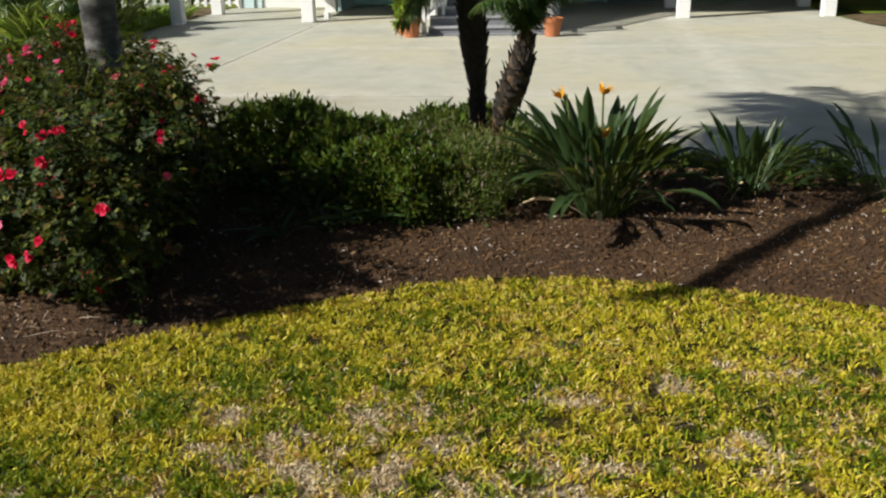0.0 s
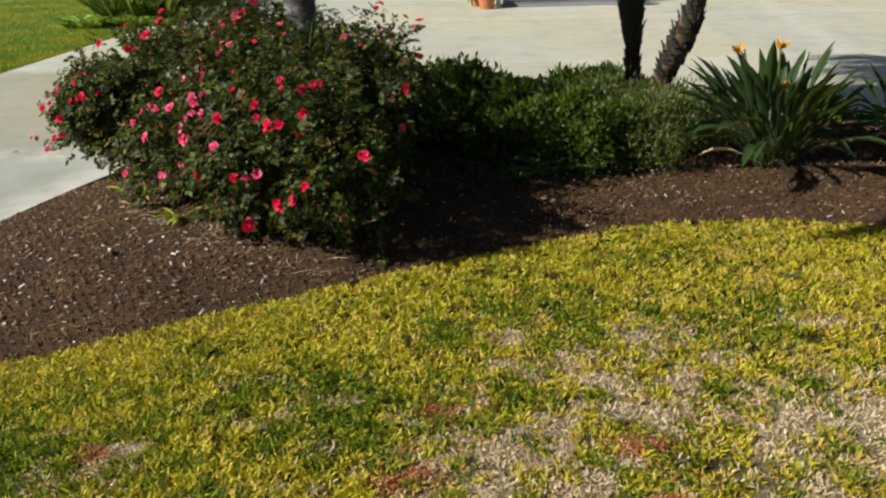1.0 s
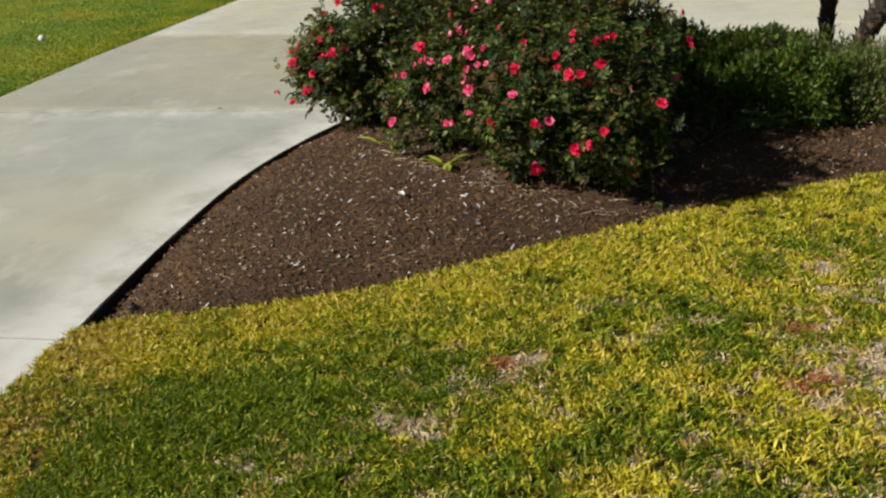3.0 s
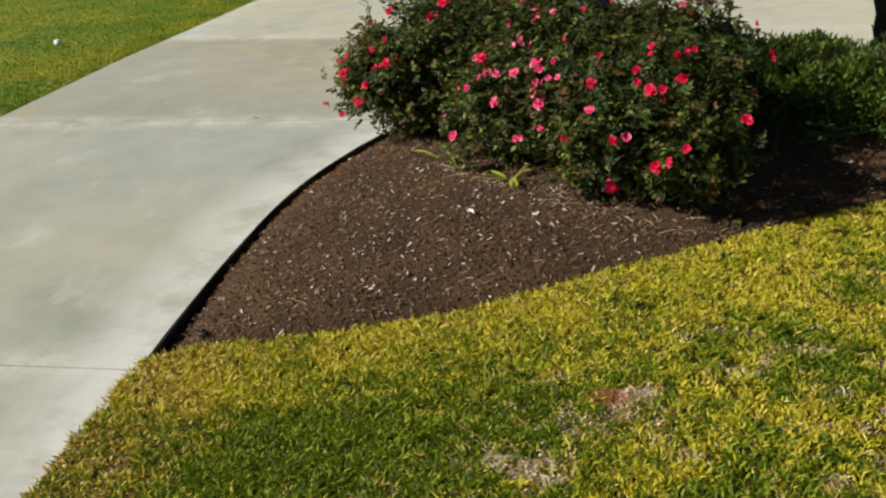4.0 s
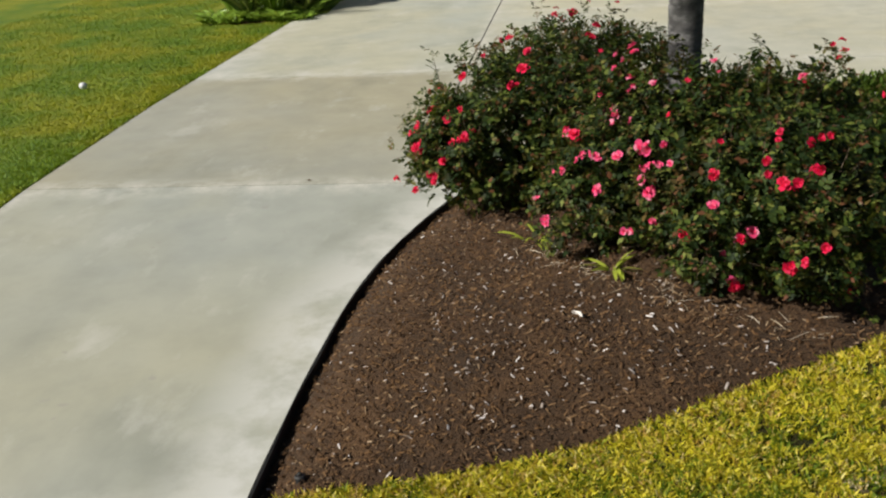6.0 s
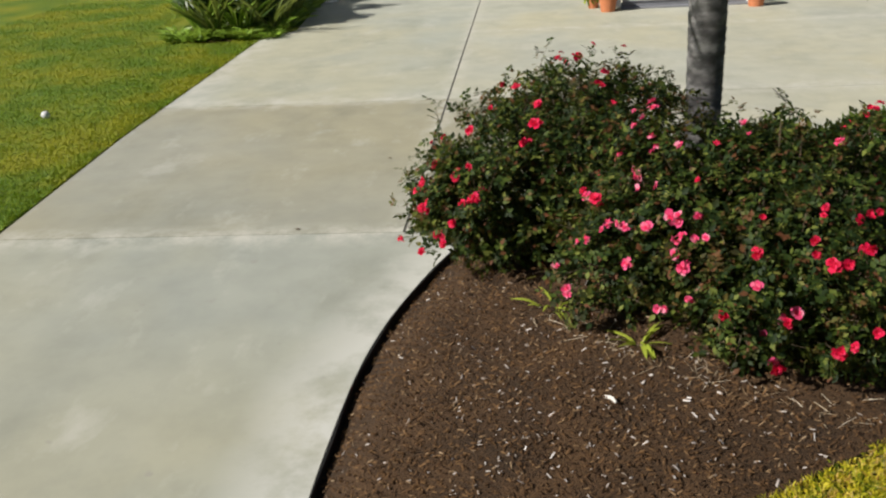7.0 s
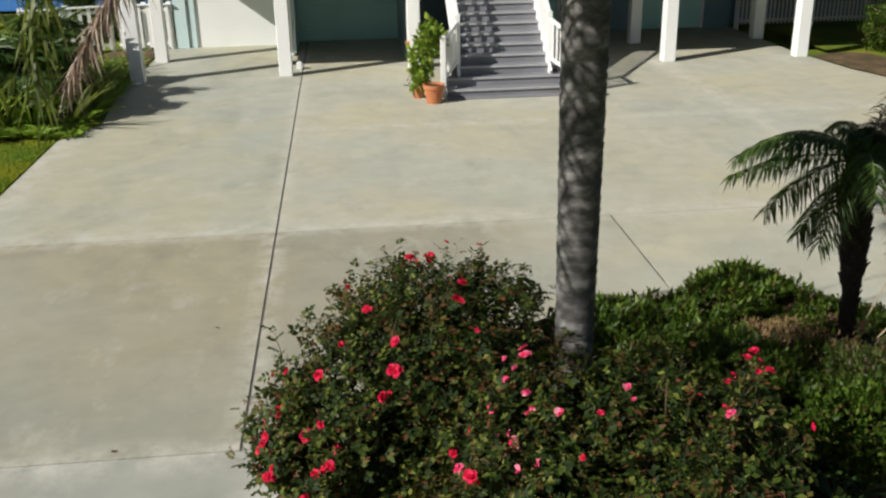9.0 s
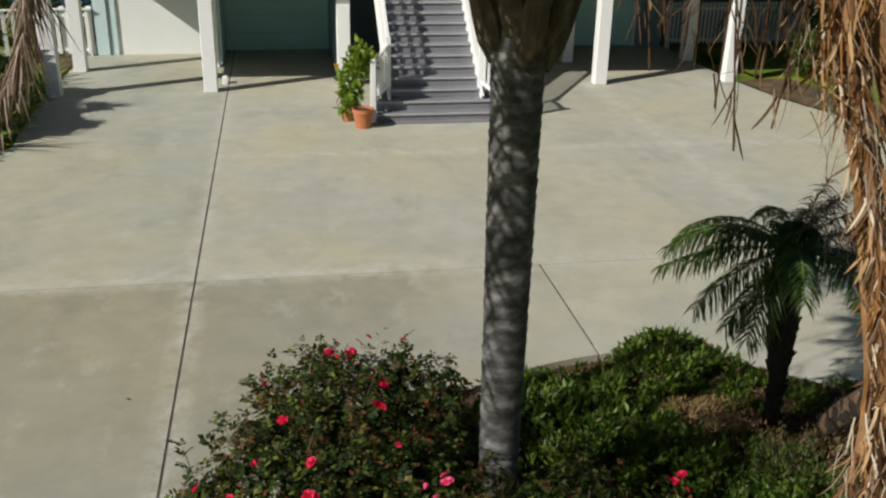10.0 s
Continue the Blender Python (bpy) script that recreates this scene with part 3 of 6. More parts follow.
me = bpy.data.objects["lawn_front"].data
at = me.attributes.new("bareness", "FLOAT", "POINT")
co = np.empty(len(me.vertices) * 3, dtype=np.float32)
me.vertices.foreach_get("co", co)
co = co.reshape(-1, 3)
at.data.foreach_set("value", np.clip(bare(co[:, 0], co[:, 1]), 0, 1).astype(np.float32))
at = me.attributes.new("mown", "FLOAT", "POINT")
at.data.foreach_set("value", np.maximum(smooth01((0.85 - co[:, 1]) / 0.3), smooth01((co[:, 0] - 4.5) / 0.3)).astype(np.float32))
lu, lyy = np.meshgrid(np.linspace(0, 1, 60) ** 2, np.linspace(-12, 34, 120), indexing="ij")
lx = drive_left(lyy) - 0.075 - lu * 37
structure("lawn_left", grid_mesh("lawn_left", np.stack([lx, lyy], axis=2)[::-1].copy(), land_z(lx, lyy)[::-1] - 0.03), FAR_TURF, "green mown lawn along the concrete drive", "lawn")
rx, ryy = np.meshgrid(np.linspace(8.2, 45, 50), np.linspace(4.5, 34, 60), indexing="ij")
structure("lawn_right", grid_mesh("lawn_right", np.stack([rx, ryy], axis=2), land_z(rx, ryy) - 0.03), FAR_TURF, "sunlit lawn beyond the carport", "lawn")

# water far left behind the house
wp, wq = np.meshgrid(np.linspace(-400, 400, 8), np.linspace(36.0, 700, 8), indexing="ij")
structure("water", grid_mesh("water", np.stack([wp, wq], axis=2), np.full(wp.shape, -0.02)), WATER, "blue open water behind the lawn", "water")

# the mulch bed
structure("mulch_bed", grid_mesh("mulch_bed", BED_P[::-1].copy(), BED_Z[::-1].copy()), SOIL, "mounded dark bark mulch bed between lawn and drive", "flower bed")
me = bpy.data.objects["mulch_bed"].data
me.polygons.foreach_set("use_smooth", [True] * len(me.polygons))

# black edging strip along the drive's side of the bed
edge = [q for q in BACK if q[1] < 8.6 and q[0] < -2.3]
bm = bmesh.new()
rows = []
for i, q in enumerate(edge):
    d = edge[min(i + 1, len(edge) - 1)] - edge[max(i - 1, 0)]
    d = d / max(np.linalg.norm(d), 1e-6)
    nx, ny = d[1], -d[0]
    z0 = float(drive_z(q[1]))
    w = 0.02 + 0.006 * math.sin(i * 0.4)
    rows.append([bm.verts.new((q[0] + nx * a, q[1] + ny * a, z0 + b)) for a, b in ((0.002, -0.22), (0.002, -0.004), (0.010, 0.010), (w, 0.006), (w + 0.008, -0.22))])
for a, b in zip(rows, rows[1:]):
    for k in range(4):
        bm.faces.new((a[k], a[k + 1], b[k + 1], b[k]))
tagged(part("landscape_edging", bm, PLASTIC), "black plastic landscape edging along the concrete drive", "edging", kind="structure")


# ---- the drive: cast slabs with open joints ----
def clip_half(poly, axis, limit, keep_above):
    out = []
    for i, p in enumerate(poly):
        q = poly[(i + 1) % len(poly)]
        a, b = p[axis] - limit, q[axis] - limit
        if not keep_above:
            a, b = -a, -b
        if a >= 0:
            out.append(p)
        if (a >= 0) != (b >= 0):
            t = a / (a - b)
            out.append((p[0] + (q[0] - p[0]) * t, p[1] + (q[1] - p[1]) * t))
    return out


back_edge = [tuple(q) for q in BACK]
outline = [(-8.45, 6.7), (-8.22, 2.0), (-7.6, -12.0), (-4.66, -12.0)] + back_edge[::2] + [(9.2, 4.4), (9.2, 16.5), (8.2, 18.3), (7.55, 20.5), (7.3, 22.6), (7.3, 27.2), (-8.3, 27.2), (-8.35, 21.0), (-8.12, 18.2), (-8.62, 17.15), (-8.61, 10.5)]
JY = [-12.5, -7.55, -2.63, 2.29, FOLD, 11.99, 27.6]
drive = thing("driveway", "pale broomed concrete drive cast in slabs", "driveway", kind="structure")
cells = [(-8.9, -4.58, FOLD, 11.99), (-4.58, -0.256, FOLD, 11.99), (-0.256, 9.6, FOLD, 11.99), (-8.9, -4.58, 11.99, 27.6), (-4.58, 9.6, 11.99, 27.6)]
cells += [(a, b, JY[j], JY[j + 1]) for j in range(4) for a, b in ((-8.9, -2.0), (-2.0, 9.6))]
for ax0, ax1, ay0, ay1 in cells:
    for poly in (outline,):
        gx_, gy_ = 0.013, 0.008
        for axis, lim, above in ((0, ax0 + gx_, True), (0, ax1 - gx_, False), (1, ay0 + gy_, True), (1, ay1 - gy_, False)):
            poly = clip_half(poly, axis, lim, above)
            if len(poly) < 3:
                break
        clean = []
        for p in poly:
            if not clean or math.dist(p, clean[-1]) > 1e-4:
                clean.append(p)
        if len(clean) > 2 and math.dist(clean[0], clean[-1]) < 1e-4:
            clean.pop()
        if len(clean) < 3:
            continue
        bm = bmesh.new()
        top = [bm.verts.new((x, y, float(drive_z(y)))) for x, y in clean]
        low = [bm.verts.new((x, y, float(drive_z(y)) - 0.10)) for x, y in clean]
        try:
            bm.faces.new(top)
        except ValueError:
            bm.free()
            continue
        for k in range(len(clean)):
            k2 = (k + 1) % len(clean)
            bm.faces.new((top[k], low[k], low[k2], top[k2]))
        bmesh.ops.triangulate(bm, faces=[f for f in bm.faces if len(f.verts) > 4])
        bmesh.ops.recalc_face_normals(bm, faces=bm.faces)
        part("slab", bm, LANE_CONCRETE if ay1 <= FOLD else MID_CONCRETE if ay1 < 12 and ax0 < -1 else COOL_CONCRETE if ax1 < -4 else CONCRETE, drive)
bm = bmesh.new()
for x0, x1, y0, y1 in ((-4.63, -4.53, FOLD, 27.0), (-0.30, -0.21, 9.8, 12.0)):
    bm.faces.new([bm.verts.new((x, y, float(drive_z(y)) - 0.007)) for x, y in ((x0, y0), (x1, y0), (x1, y1), (x0, y1))])
part("joint_filler", bm, JOINT, drive)
bm = bmesh.new()
for x0, x1, y0, y1 in ((-8.5, 7.4, 11.95, 12.03), (-8.3, -4.3, FOLD - 0.04, FOLD + 0.04), (-8.1, -4.7, 2.25, 2.33), (-8.0, -4.7, -2.67, -2.59)):
    bm.faces.new([bm.verts.new((x, y, float(drive_z(y)) - 0.020)) for x, y in ((x0, y0), (x1, y0), (x1, y1), (x0, y1))])
part("joint_filler", bm, CRACK, drive, "dark open joint between slabs")

# ---- house on piles ----
house = thing("house", "white beach house raised on square piles over a concrete carport", "house")


def post(x, y, top=2.862, w=0.29, plinth=False):
    bm = boxed(x - w / 2, x + w / 2, y - w / 2, y + w / 2, 0, top, 0.012)
    o = part("post", bm, WHITE, house, "white boxed pile")
    return o


for x, y in ((-8.15, 22.05), (-4.93, 22.25), (-2.0, 22.6), (0.95, 23.3), (3.93, 22.28), (7.15, 22.28), (-8.05, 24.6), (-5.0, 24.9), (3.9, 24.9), (7.2, 24.9), (12.9, 22.28)):
    post(x, y)
part("base_block", boxed(-4.72, -4.6, 22.9, 23.1, 0, 0.16, 0.01), WHITE, house)
part("floor_beam", boxed(-8.4, 13.2, 21.95, 22.3, 2.6, 2.86, 0.01), WHITE, house)
part("upper_floor", boxed(-8.4, 13.2, 22.0, 31.0, 2.864, 3.06), WALL_WHITE, house)
# Added out of view: darkens the carport by swallowing light off the floor.
part("underfloor", boxed(-8.38, 13.18, 22.31, 30.95, 2.835, 2.861), BOUNCE_CUT, house, "unseen dark sheet added to cut bounce light")
part("upper_wall", boxed(-8.3, 13.1, 23.6, 30.8, 3.064, 6.2), WALL_WHITE, house)
bm = bmesh.new()
lo = [bm.verts.new((x, y, 6.2)) for x, y in ((-9.0, 21.6), (13.8, 21.6), (13.8, 31.4), (-9.0, 31.4))]
hi = [bm.verts.new((x, 26.5, 8.4)) for x in (-6.5, 11.3)]
bm.faces.new((lo[0], lo[1], hi[1], hi[0])), bm.faces.new((lo[1], lo[2], hi[1])), bm.faces.new((lo[2], lo[3], hi[0], hi[1])), bm.faces.new((lo[3], lo[0], hi[0])), bm.faces.new(lo[::-1])
part("roof", bm, ROOFING, house)
# enclosed rooms under the floor
part("wall", boxed(-7.75, -4.95, 26.6, 26.8, 0, 2.862), WALL_WHITE, house, "white stucco wall half in sun")
part("corner_trim", boxed(-7.98, -7.66, 26.5, 26.9, 0, 2.862, 0.01), AQUA, house, "pale aqua corner board")
part("corner_trim", boxed(-7.62, -7.45, 26.55, 26.598, 0, 2.862, 0.005), AQUA, house)
part("side_wall", boxed(-4.95, -4.8, 25.2, 27.3, 0, 2.862), AQUA, house)
part("wall", boxed(-4.8, -1.95, 27.0, 27.2, 0, 2.862), TEAL, house, "pale teal board wall in shade")
for k in range(6):
    part("wall_board", boxed(-4.79, -1.96, 26.975, 26.998, 0.02 + 0.46 * k, 0.455 + 0.46 * k, 0.006), TEAL, house)
part("side_wall", boxed(-2.1, -1.95, 23.5, 27.0, 0, 2.862), SHADED_TEAL, house)
part("wall", boxed(-1.95, 7.3, 27.0, 27.2, 0, 2.862), SHADED_TEAL, house, "slate blue board wall coloured dark as in shade")
for x0, x1 in ((1.4, 2.3), (4.5, 5.4), (5.5, 6.4)):
    d = part("door", boxed(x0, x1, 26.93, 26.98, 0.02, 2.1, 0.01), TEAL, house, "pale teal door in shade")
    part("door_frame", boxed(x0 - 0.09, x0 - 0.004, 26.91, 26.996, 0.0, 2.2, 0.005), WHITE, d)
    part("door_frame", boxed(x1 + 0.004, x1 + 0.09, 26.91, 26.996, 0.0, 2.2, 0.005), WHITE, d)
part("side_wall", boxed(0.95, 1.1, 23.5, 27.0, 0, 2.862), SHADED_TEAL, house)
# Added wall, not itself known: backs the fence with a dark colour.
part("wall", boxed(7.3, 13.1, 28.2, 28.4, -0.1, 2.862), SHADED_TEAL, house, "added slate blue wall coloured as in deep shade")

# ---- stairs ----
stairs = thing("front_stairs", "grey painted wooden front stairs with white railings", "stairs")
RISE, RUN, Y0 = 0.178, 0.262, 19.22
SL, SR = -1.32, 0.56
part("bottom_pad", boxed(-1.62, 0.98, Y0 - 0.16, Y0 + 0.3, 0.0, 0.035, 0.008), STEP_PAINT, stairs)
for k in range(16):
    flare = (0.27, 0.27, 0.14)[k] if k < 3 else 0.0
    x0, x1 = SL - flare, SR + flare * 1.3
    y = Y0 + RUN * k
    part("tread", boxed(x0, x1, y - 0.02, y + RUN + 0.02, RISE * (k + 1) - 0.04, RISE * (k + 1), 0.006), STEP_PAINT, stairs)
    part("nosing", boxed(x0, x1, y - 0.034, y - 0.022, RISE * (k + 1) - 0.042, RISE * (k + 1) + 0.003, 0.004), NOSING, stairs)
    part("riser", boxed(x0, x1, y, y + 0.018, RISE * k + (0.036 if k == 0 else 0.0), RISE * (k + 1) - 0.042), STEP_PAINT, stairs)


def stair_z(y):
    return RISE * (1 + (y - Y0) / RUN)


for x, s in ((SL, -1), (SR, 1)):
    ya, yb = Y0 + 2.2 * RUN, Y0 + 15.5 * RUN
    bm = beam(bmesh.new(), (x, ya - 0.2, stair_z(ya - 0.2) - 0.12), (x, yb, stair_z(yb) - 0.12), 0.05, 0.28, 0.004)
    part("stringer", bm, WHITE, stairs, "white stringer board")
    for h, hh in ((0.93, 0.06), (0.12, 0.05)):
        part("rail", beam(bmesh.new(), (x, ya, stair_z(ya) + h), (x, yb, stair_z(yb) + h), 0.075, hh, 0.006), WHITE, stairs)
    n = 26
    for k in range(n + 1):
        y = ya + (yb - ya) * k / n
        wide = 0.1 if k in (0, n) else 0.042
        part("newel" if k in (0, n) else "baluster", boxed(x - wide / 2, x + wide / 2, y - wide / 2, y + wide / 2, stair_z(y) - (0.18 if k in (0, n) else 0), stair_z(y) + (1.0 if k in (0, n) else 0.92), 0.004), WHITE, stairs)
    # flared foot of the railing
    a, b = (x, ya), (x + s * 0.36, Y0 - 0.02)
    za, zb = stair_z(ya), 0.30
    for h in (0.86, 0.10):
        part("rail", beam(bmesh.new(), (*a, za + h), (*b, zb + h), 0.07, 0.06, 0.006), WHITE, stairs)
    for k in range(1, 6):
        u = k / 6
        px, py, pz = a[0] + (b[0] - a[0]) * u, a[1] + (b[1] - a[1]) * u, za + (zb - za) * u
        part("baluster", boxed(px - 0.021, px + 0.021, py - 0.021, py + 0.021, pz + 0.08, pz + 0.86, 0.003), WHITE, stairs)
    part("newel", boxed(b[0] - 0.05, b[0] + 0.05, b[1] - 0.05, b[1] + 0.05, 0.036, zb + 0.95, 0.006), WHITE, stairs)


# ---- fences ----
def picket_fence(a, b, top, label, step=0.115, wide=0.048):
    """Square pickets on two rails under a cap, from a to b."""
    long = math.hypot(b[0] - a[0], b[1] - a[1])
    f = thing("picket_fence", label, "fence", at=(a[0], a[1], 0.0), turn=math.degrees(math.atan2(b[1] - a[1], b[0] - a[0])))
    n = int(long / step)
    for k in range(n):
        x = long * (k + 0.5) / n
        part("picket", boxed(x - wide / 2, x + wide / 2, -0.018, 0.018, 0.06, top, 0.004), WHITE, f)
    for z in (0.16, top - 0.12):
        part("rail", boxed(0, long, 0.014, 0.055, z - 0.04, z + 0.04, 0.004), WHITE, f)
    part("cap_rail", boxed(0, long, -0.05, 0.06, top + 0.003, top + 0.045, 0.006), WHITE, f)
    for x in (0.07, long / 2, long - 0.07):
        part("fence_post", boxed(x - 0.06, x + 0.06, 0.063, 0.18, -0.1, top + 0.08, 0.008), WHITE, f)
    return f


picket_fence((-9.45, 26.45), (-8.02, 26.45), 1.14, "white picket fence in sun beside the house", 0.205, 0.095)
picket_fence((-11.7, 25.85), (-9.53, 26.43), 1.14, "white picket fence running out into the lawn", 0.205, 0.095)
picket_fence((7.45, 26.9), (12.0, 26.9), 1.15, "white picket fence in shade beside the carport")

# ---- plants ----
def blob_points(blobs, n, low=0.72, high=1.04, floor=None, holes=0.0):
    """Points in the outer shell of a heap of rounded lumps, with their outward ways."""
    c = np.array([b[0] for b in blobs], dtype=float)
    r = np.array([b[1] for b in blobs], dtype=float)
    area = (r[:, 0] * r[:, 1] + r[:, 1] * r[:, 2] + r[:, 0] * r[:, 2])
    pts, ways = [], []
    have = 0
    while have < n:
        k = rng.choice(len(blobs), size=n, p=area / area.sum())
        d = unit(rng.normal(size=(n, 3)))
        lump = 1 + 0.13 * np.sin(d[:, 0] * 7 + k * 2.1) * np.sin(d[:, 1] * 6 + k) + 0.10 * np.sin(d[:, 2] * 9 + d[:, 0] * 5 + k * 3.3)
        rad = rng.uniform(low, high, size=n) ** 0.6 * lump
        p = c[k] + d * r[k] * rad[:, None]
        inside = np.zeros(n, dtype=bool)
        for j in range(len(blobs)):
            q = np.linalg.norm((p - c[j]) / r[j], axis=1)
            inside |= (q < low * 0.93) & (k != j)
        ok = ~inside
        if holes:
            h = np.sin(11 * p[:, 0] + 5 * p[:, 2] + 1.3) * np.sin(12 * p[:, 1] - 4 * p[:, 0]) + np.sin(13 * p[:, 2] + 6 * p[:, 1]) * np.sin(9 * p[:, 0] + 3) + 0.5 * np.sin(23 * p[:, 0] + 2) * np.sin(21 * p[:, 1]) * np.sin(22 * p[:, 2])
            depth = np.linalg.norm((p - c[k]) / r[k], axis=1)
            ok &= (h > -holes) | (depth < 0.78)
        if floor is not None:
            ok &= p[:, 2] > floor
        pts.append(p[ok])
        ways.append(unit(d[ok] / r[k][ok]))
        have += ok.sum()
    return np.concatenate(pts)[:n], np.concatenate(ways)[:n]


def leaf_cloud(name, blobs, n, length, width, material, parent, low=0.70, floor=None, label="", upward=0.35, high=1.05, spray=6, spread=0.03, holes=0.0):
    p, w = blob_points(blobs, n // spray, low, high, floor, holes)
    p, w = np.repeat(p, spray, 0) + rng.normal(size=(n // spray * spray, 3)) * spread, np.repeat(w, spray, 0)
    n = len(p)
    way = w * 0.7 + rng.normal(size=p.shape) * 0.65 + np.array([0, 0, upward])
    ln = length * rng.uniform(0.6, 1.25, size=n)
    v, f = leaf_arrays(p, way, ln, ln * width)
    ob = mesh_part(name, array_mesh(name, v, f), material, parent, label)
    return tagged(ob, kind="stuff")


def stem_set(name, base, blobs, n, radius, material, parent):
    """Crooked stems from the ground up into the lumps."""
    bm = bmesh.new()
    for _ in range(n):
        c, r = blobs[rng.integers(len(blobs))]
        d = unit(rng.normal(size=3))
        d[2] = abs(d[2])
        end = np.array(c) + d * np.array(r) * rng.uniform(0.7, 1.0)
        b = np.array(base(c)) + np.array([*rng.normal(size=2) * 0.12, 0])
        mid = (b + end) / 2 + rng.normal(size=3) * 0.07
        tube(bm, [b, (b + mid) / 2 + rng.normal(size=3) * 0.02, mid, end], [radius, radius * 0.8, radius * 0.6, radius * 0.25], 5)
    return tagged(part(name, bm, material, parent), kind="stuff")


def rose_flower_mesh(name, petal, rings):
    """An open, ragged rose of cupped petals, about seven centimetres wide."""
    verts, faces = [], []
    for count, rad, tilt, size in rings:
        for k in range(count):
            a = 2 * math.pi * (k + random.uniform(-0.3, 0.3)) / count
            s = size * random.uniform(0.72, 1.25)
            m = Matrix.Rotation(a, 3, "Z") @ Matrix.Rotation(-radians(tilt + random.uniform(-20, 20)), 3, "Y") @ Matrix.Rotation(random.uniform(-0.4, 0.4), 3, "X")
            i = len(verts)
            for x, y, z in ((0, 0, 0), (0.4, 0.42, 0.05), (0.8, 0.5, 0.0), (1.05, 0.0, -0.10), (0.8, -0.5, 0.0), (0.4, -0.42, 0.05), (0.55, 0, -0.08)):
                verts.append(m @ Vector((rad + x * s, y * s, z * s)) + Vector((0, 0, 0.004)))
            faces += [(i, i + 6, i + 1), (i + 1, i + 6, i + 2), (i + 2, i + 6, i + 3), (i + 3, i + 6, i + 4), (i + 4, i + 6, i + 5), (i + 5, i + 6, i)]
    me = array_mesh(name, [tuple(v) for v in verts], faces)
    me.materials.append(petal)
    return me


FLOWERS = [[rose_flower_mesh("rose", petal, ((5, 0.002, 5, 0.038), (5, 0.001, 28, 0.030), (4, 0.0, 48, 0.020))),
            rose_flower_mesh("rose", petal, ((5, 0.002, 14, 0.036), (4, 0.001, 34, 0.028), (3, 0.0, 60, 0.018))),
            rose_flower_mesh("rose", petal, ((6, 0.002, -8, 0.036), (4, 0.001, 22, 0.026), (3, 0.0, 50, 0.016))),
            rose_flower_mesh("rose", petal, ((5, 0.002, 38, 0.033), (4, 0.001, 58, 0.024)))] for petal in (RED_PETAL, PINK_PETAL)]


def rose_foliage(bush, blobs, count, spots):
    """Short twigs in the outer part of the bush, each with toothed compound leaves of five leaflets."""
    p, w = blob_points(blobs, count, 0.30, 0.92, 0.06, holes=-0.05)
    go = unit(w * 0.75 + np.array([0, 0, 0.45]) + rng.normal(size=p.shape) * 0.45)
    reach = rng.uniform(0.10, 0.24, count)
    outer = rng.random(count) < 0.14
    reach[outer] *= 1.5
    # one twig under each bloom
    ends = np.array([q[:3] for q in spots])
    mid = np.mean([b[0] for b in blobs], axis=0)
    stalk = unit(unit(ends - mid) + np.array([0, 0, 0.5]))
    p, w, go = np.concatenate([p, ends - stalk * 0.20]), np.concatenate([w, unit(ends - mid)]), np.concatenate([go, stalk])
    reach, outer = np.concatenate([reach, np.full(len(ends), 0.19)]), np.concatenate([outer, np.zeros(len(ends), dtype=bool)])
    n, nodes = len(p), 6
    v, f = strip_arrays(p - go * 0.05, go, reach + 0.05, 0.006, np.tile([0.0, 0.0, -0.05], (n, 1)), 2)
    tagged(mesh_part("twigwork", array_mesh("twigwork", v, f), STEM, bush), kind="stuff")
    u = (np.arange(nodes) + 0.7) / nodes
    foot = (p[:, None] + go[:, None] * (reach[:, None] * u[None])[..., None]).reshape(-1, 3)
    axis, out = np.repeat(go, nodes, 0), np.repeat(w, nodes, 0)
    young = np.repeat(outer, nodes) & (np.tile(u, n) > 0.5)
    r = rng.normal(size=axis.shape)
    r = unit(unit(r - axis * (r * axis).sum(1, keepdims=True)) + axis * 0.55)
    size = rng.uniform(0.7, 1.3, len(r)) * np.where(young, 0.75, 1.0)
    face = unit(out * 0.45 + np.array([0, 0, 0.7]) + rng.normal(size=r.shape) * 0.45)
    across = unit(np.cross(r, face))
    for name, pick, material in (("foliage", ~young, ROSE_LEAF), ("young_growth", young, SHOOT_LEAF)):
        vs, fs, at_ = [], [], 0
        for along, turn in ((0.035, 1.0), (0.035, -1.0), (0.062, 1.0), (0.062, -1.0), (0.075, 0.0)):
            b = foot[pick] + r[pick] * (along * size[pick])[:, None]
            way = r[pick] * (1.0 if turn == 0 else 0.55) + across[pick] * turn + rng.normal(size=b.shape) * 0.15
            ln = 0.044 * size[pick] * rng.uniform(0.8, 1.2, len(b)) * (1.12 if turn == 0 else 1.0)
            v, f = leaf_arrays(b, way, ln, ln * 0.66, 0.18, 0.18, face[pick])
            vs.append(v), fs.append(f + at_)
            at_ += len(v)
        tagged(mesh_part(name, array_mesh(name, np.concatenate(vs), np.concatenate(fs)), material, bush, "bronze-tinged young shoots" if name == "young_growth" else ""), kind="stuff")
    return p + go * reach[:, None], unit(go + w)


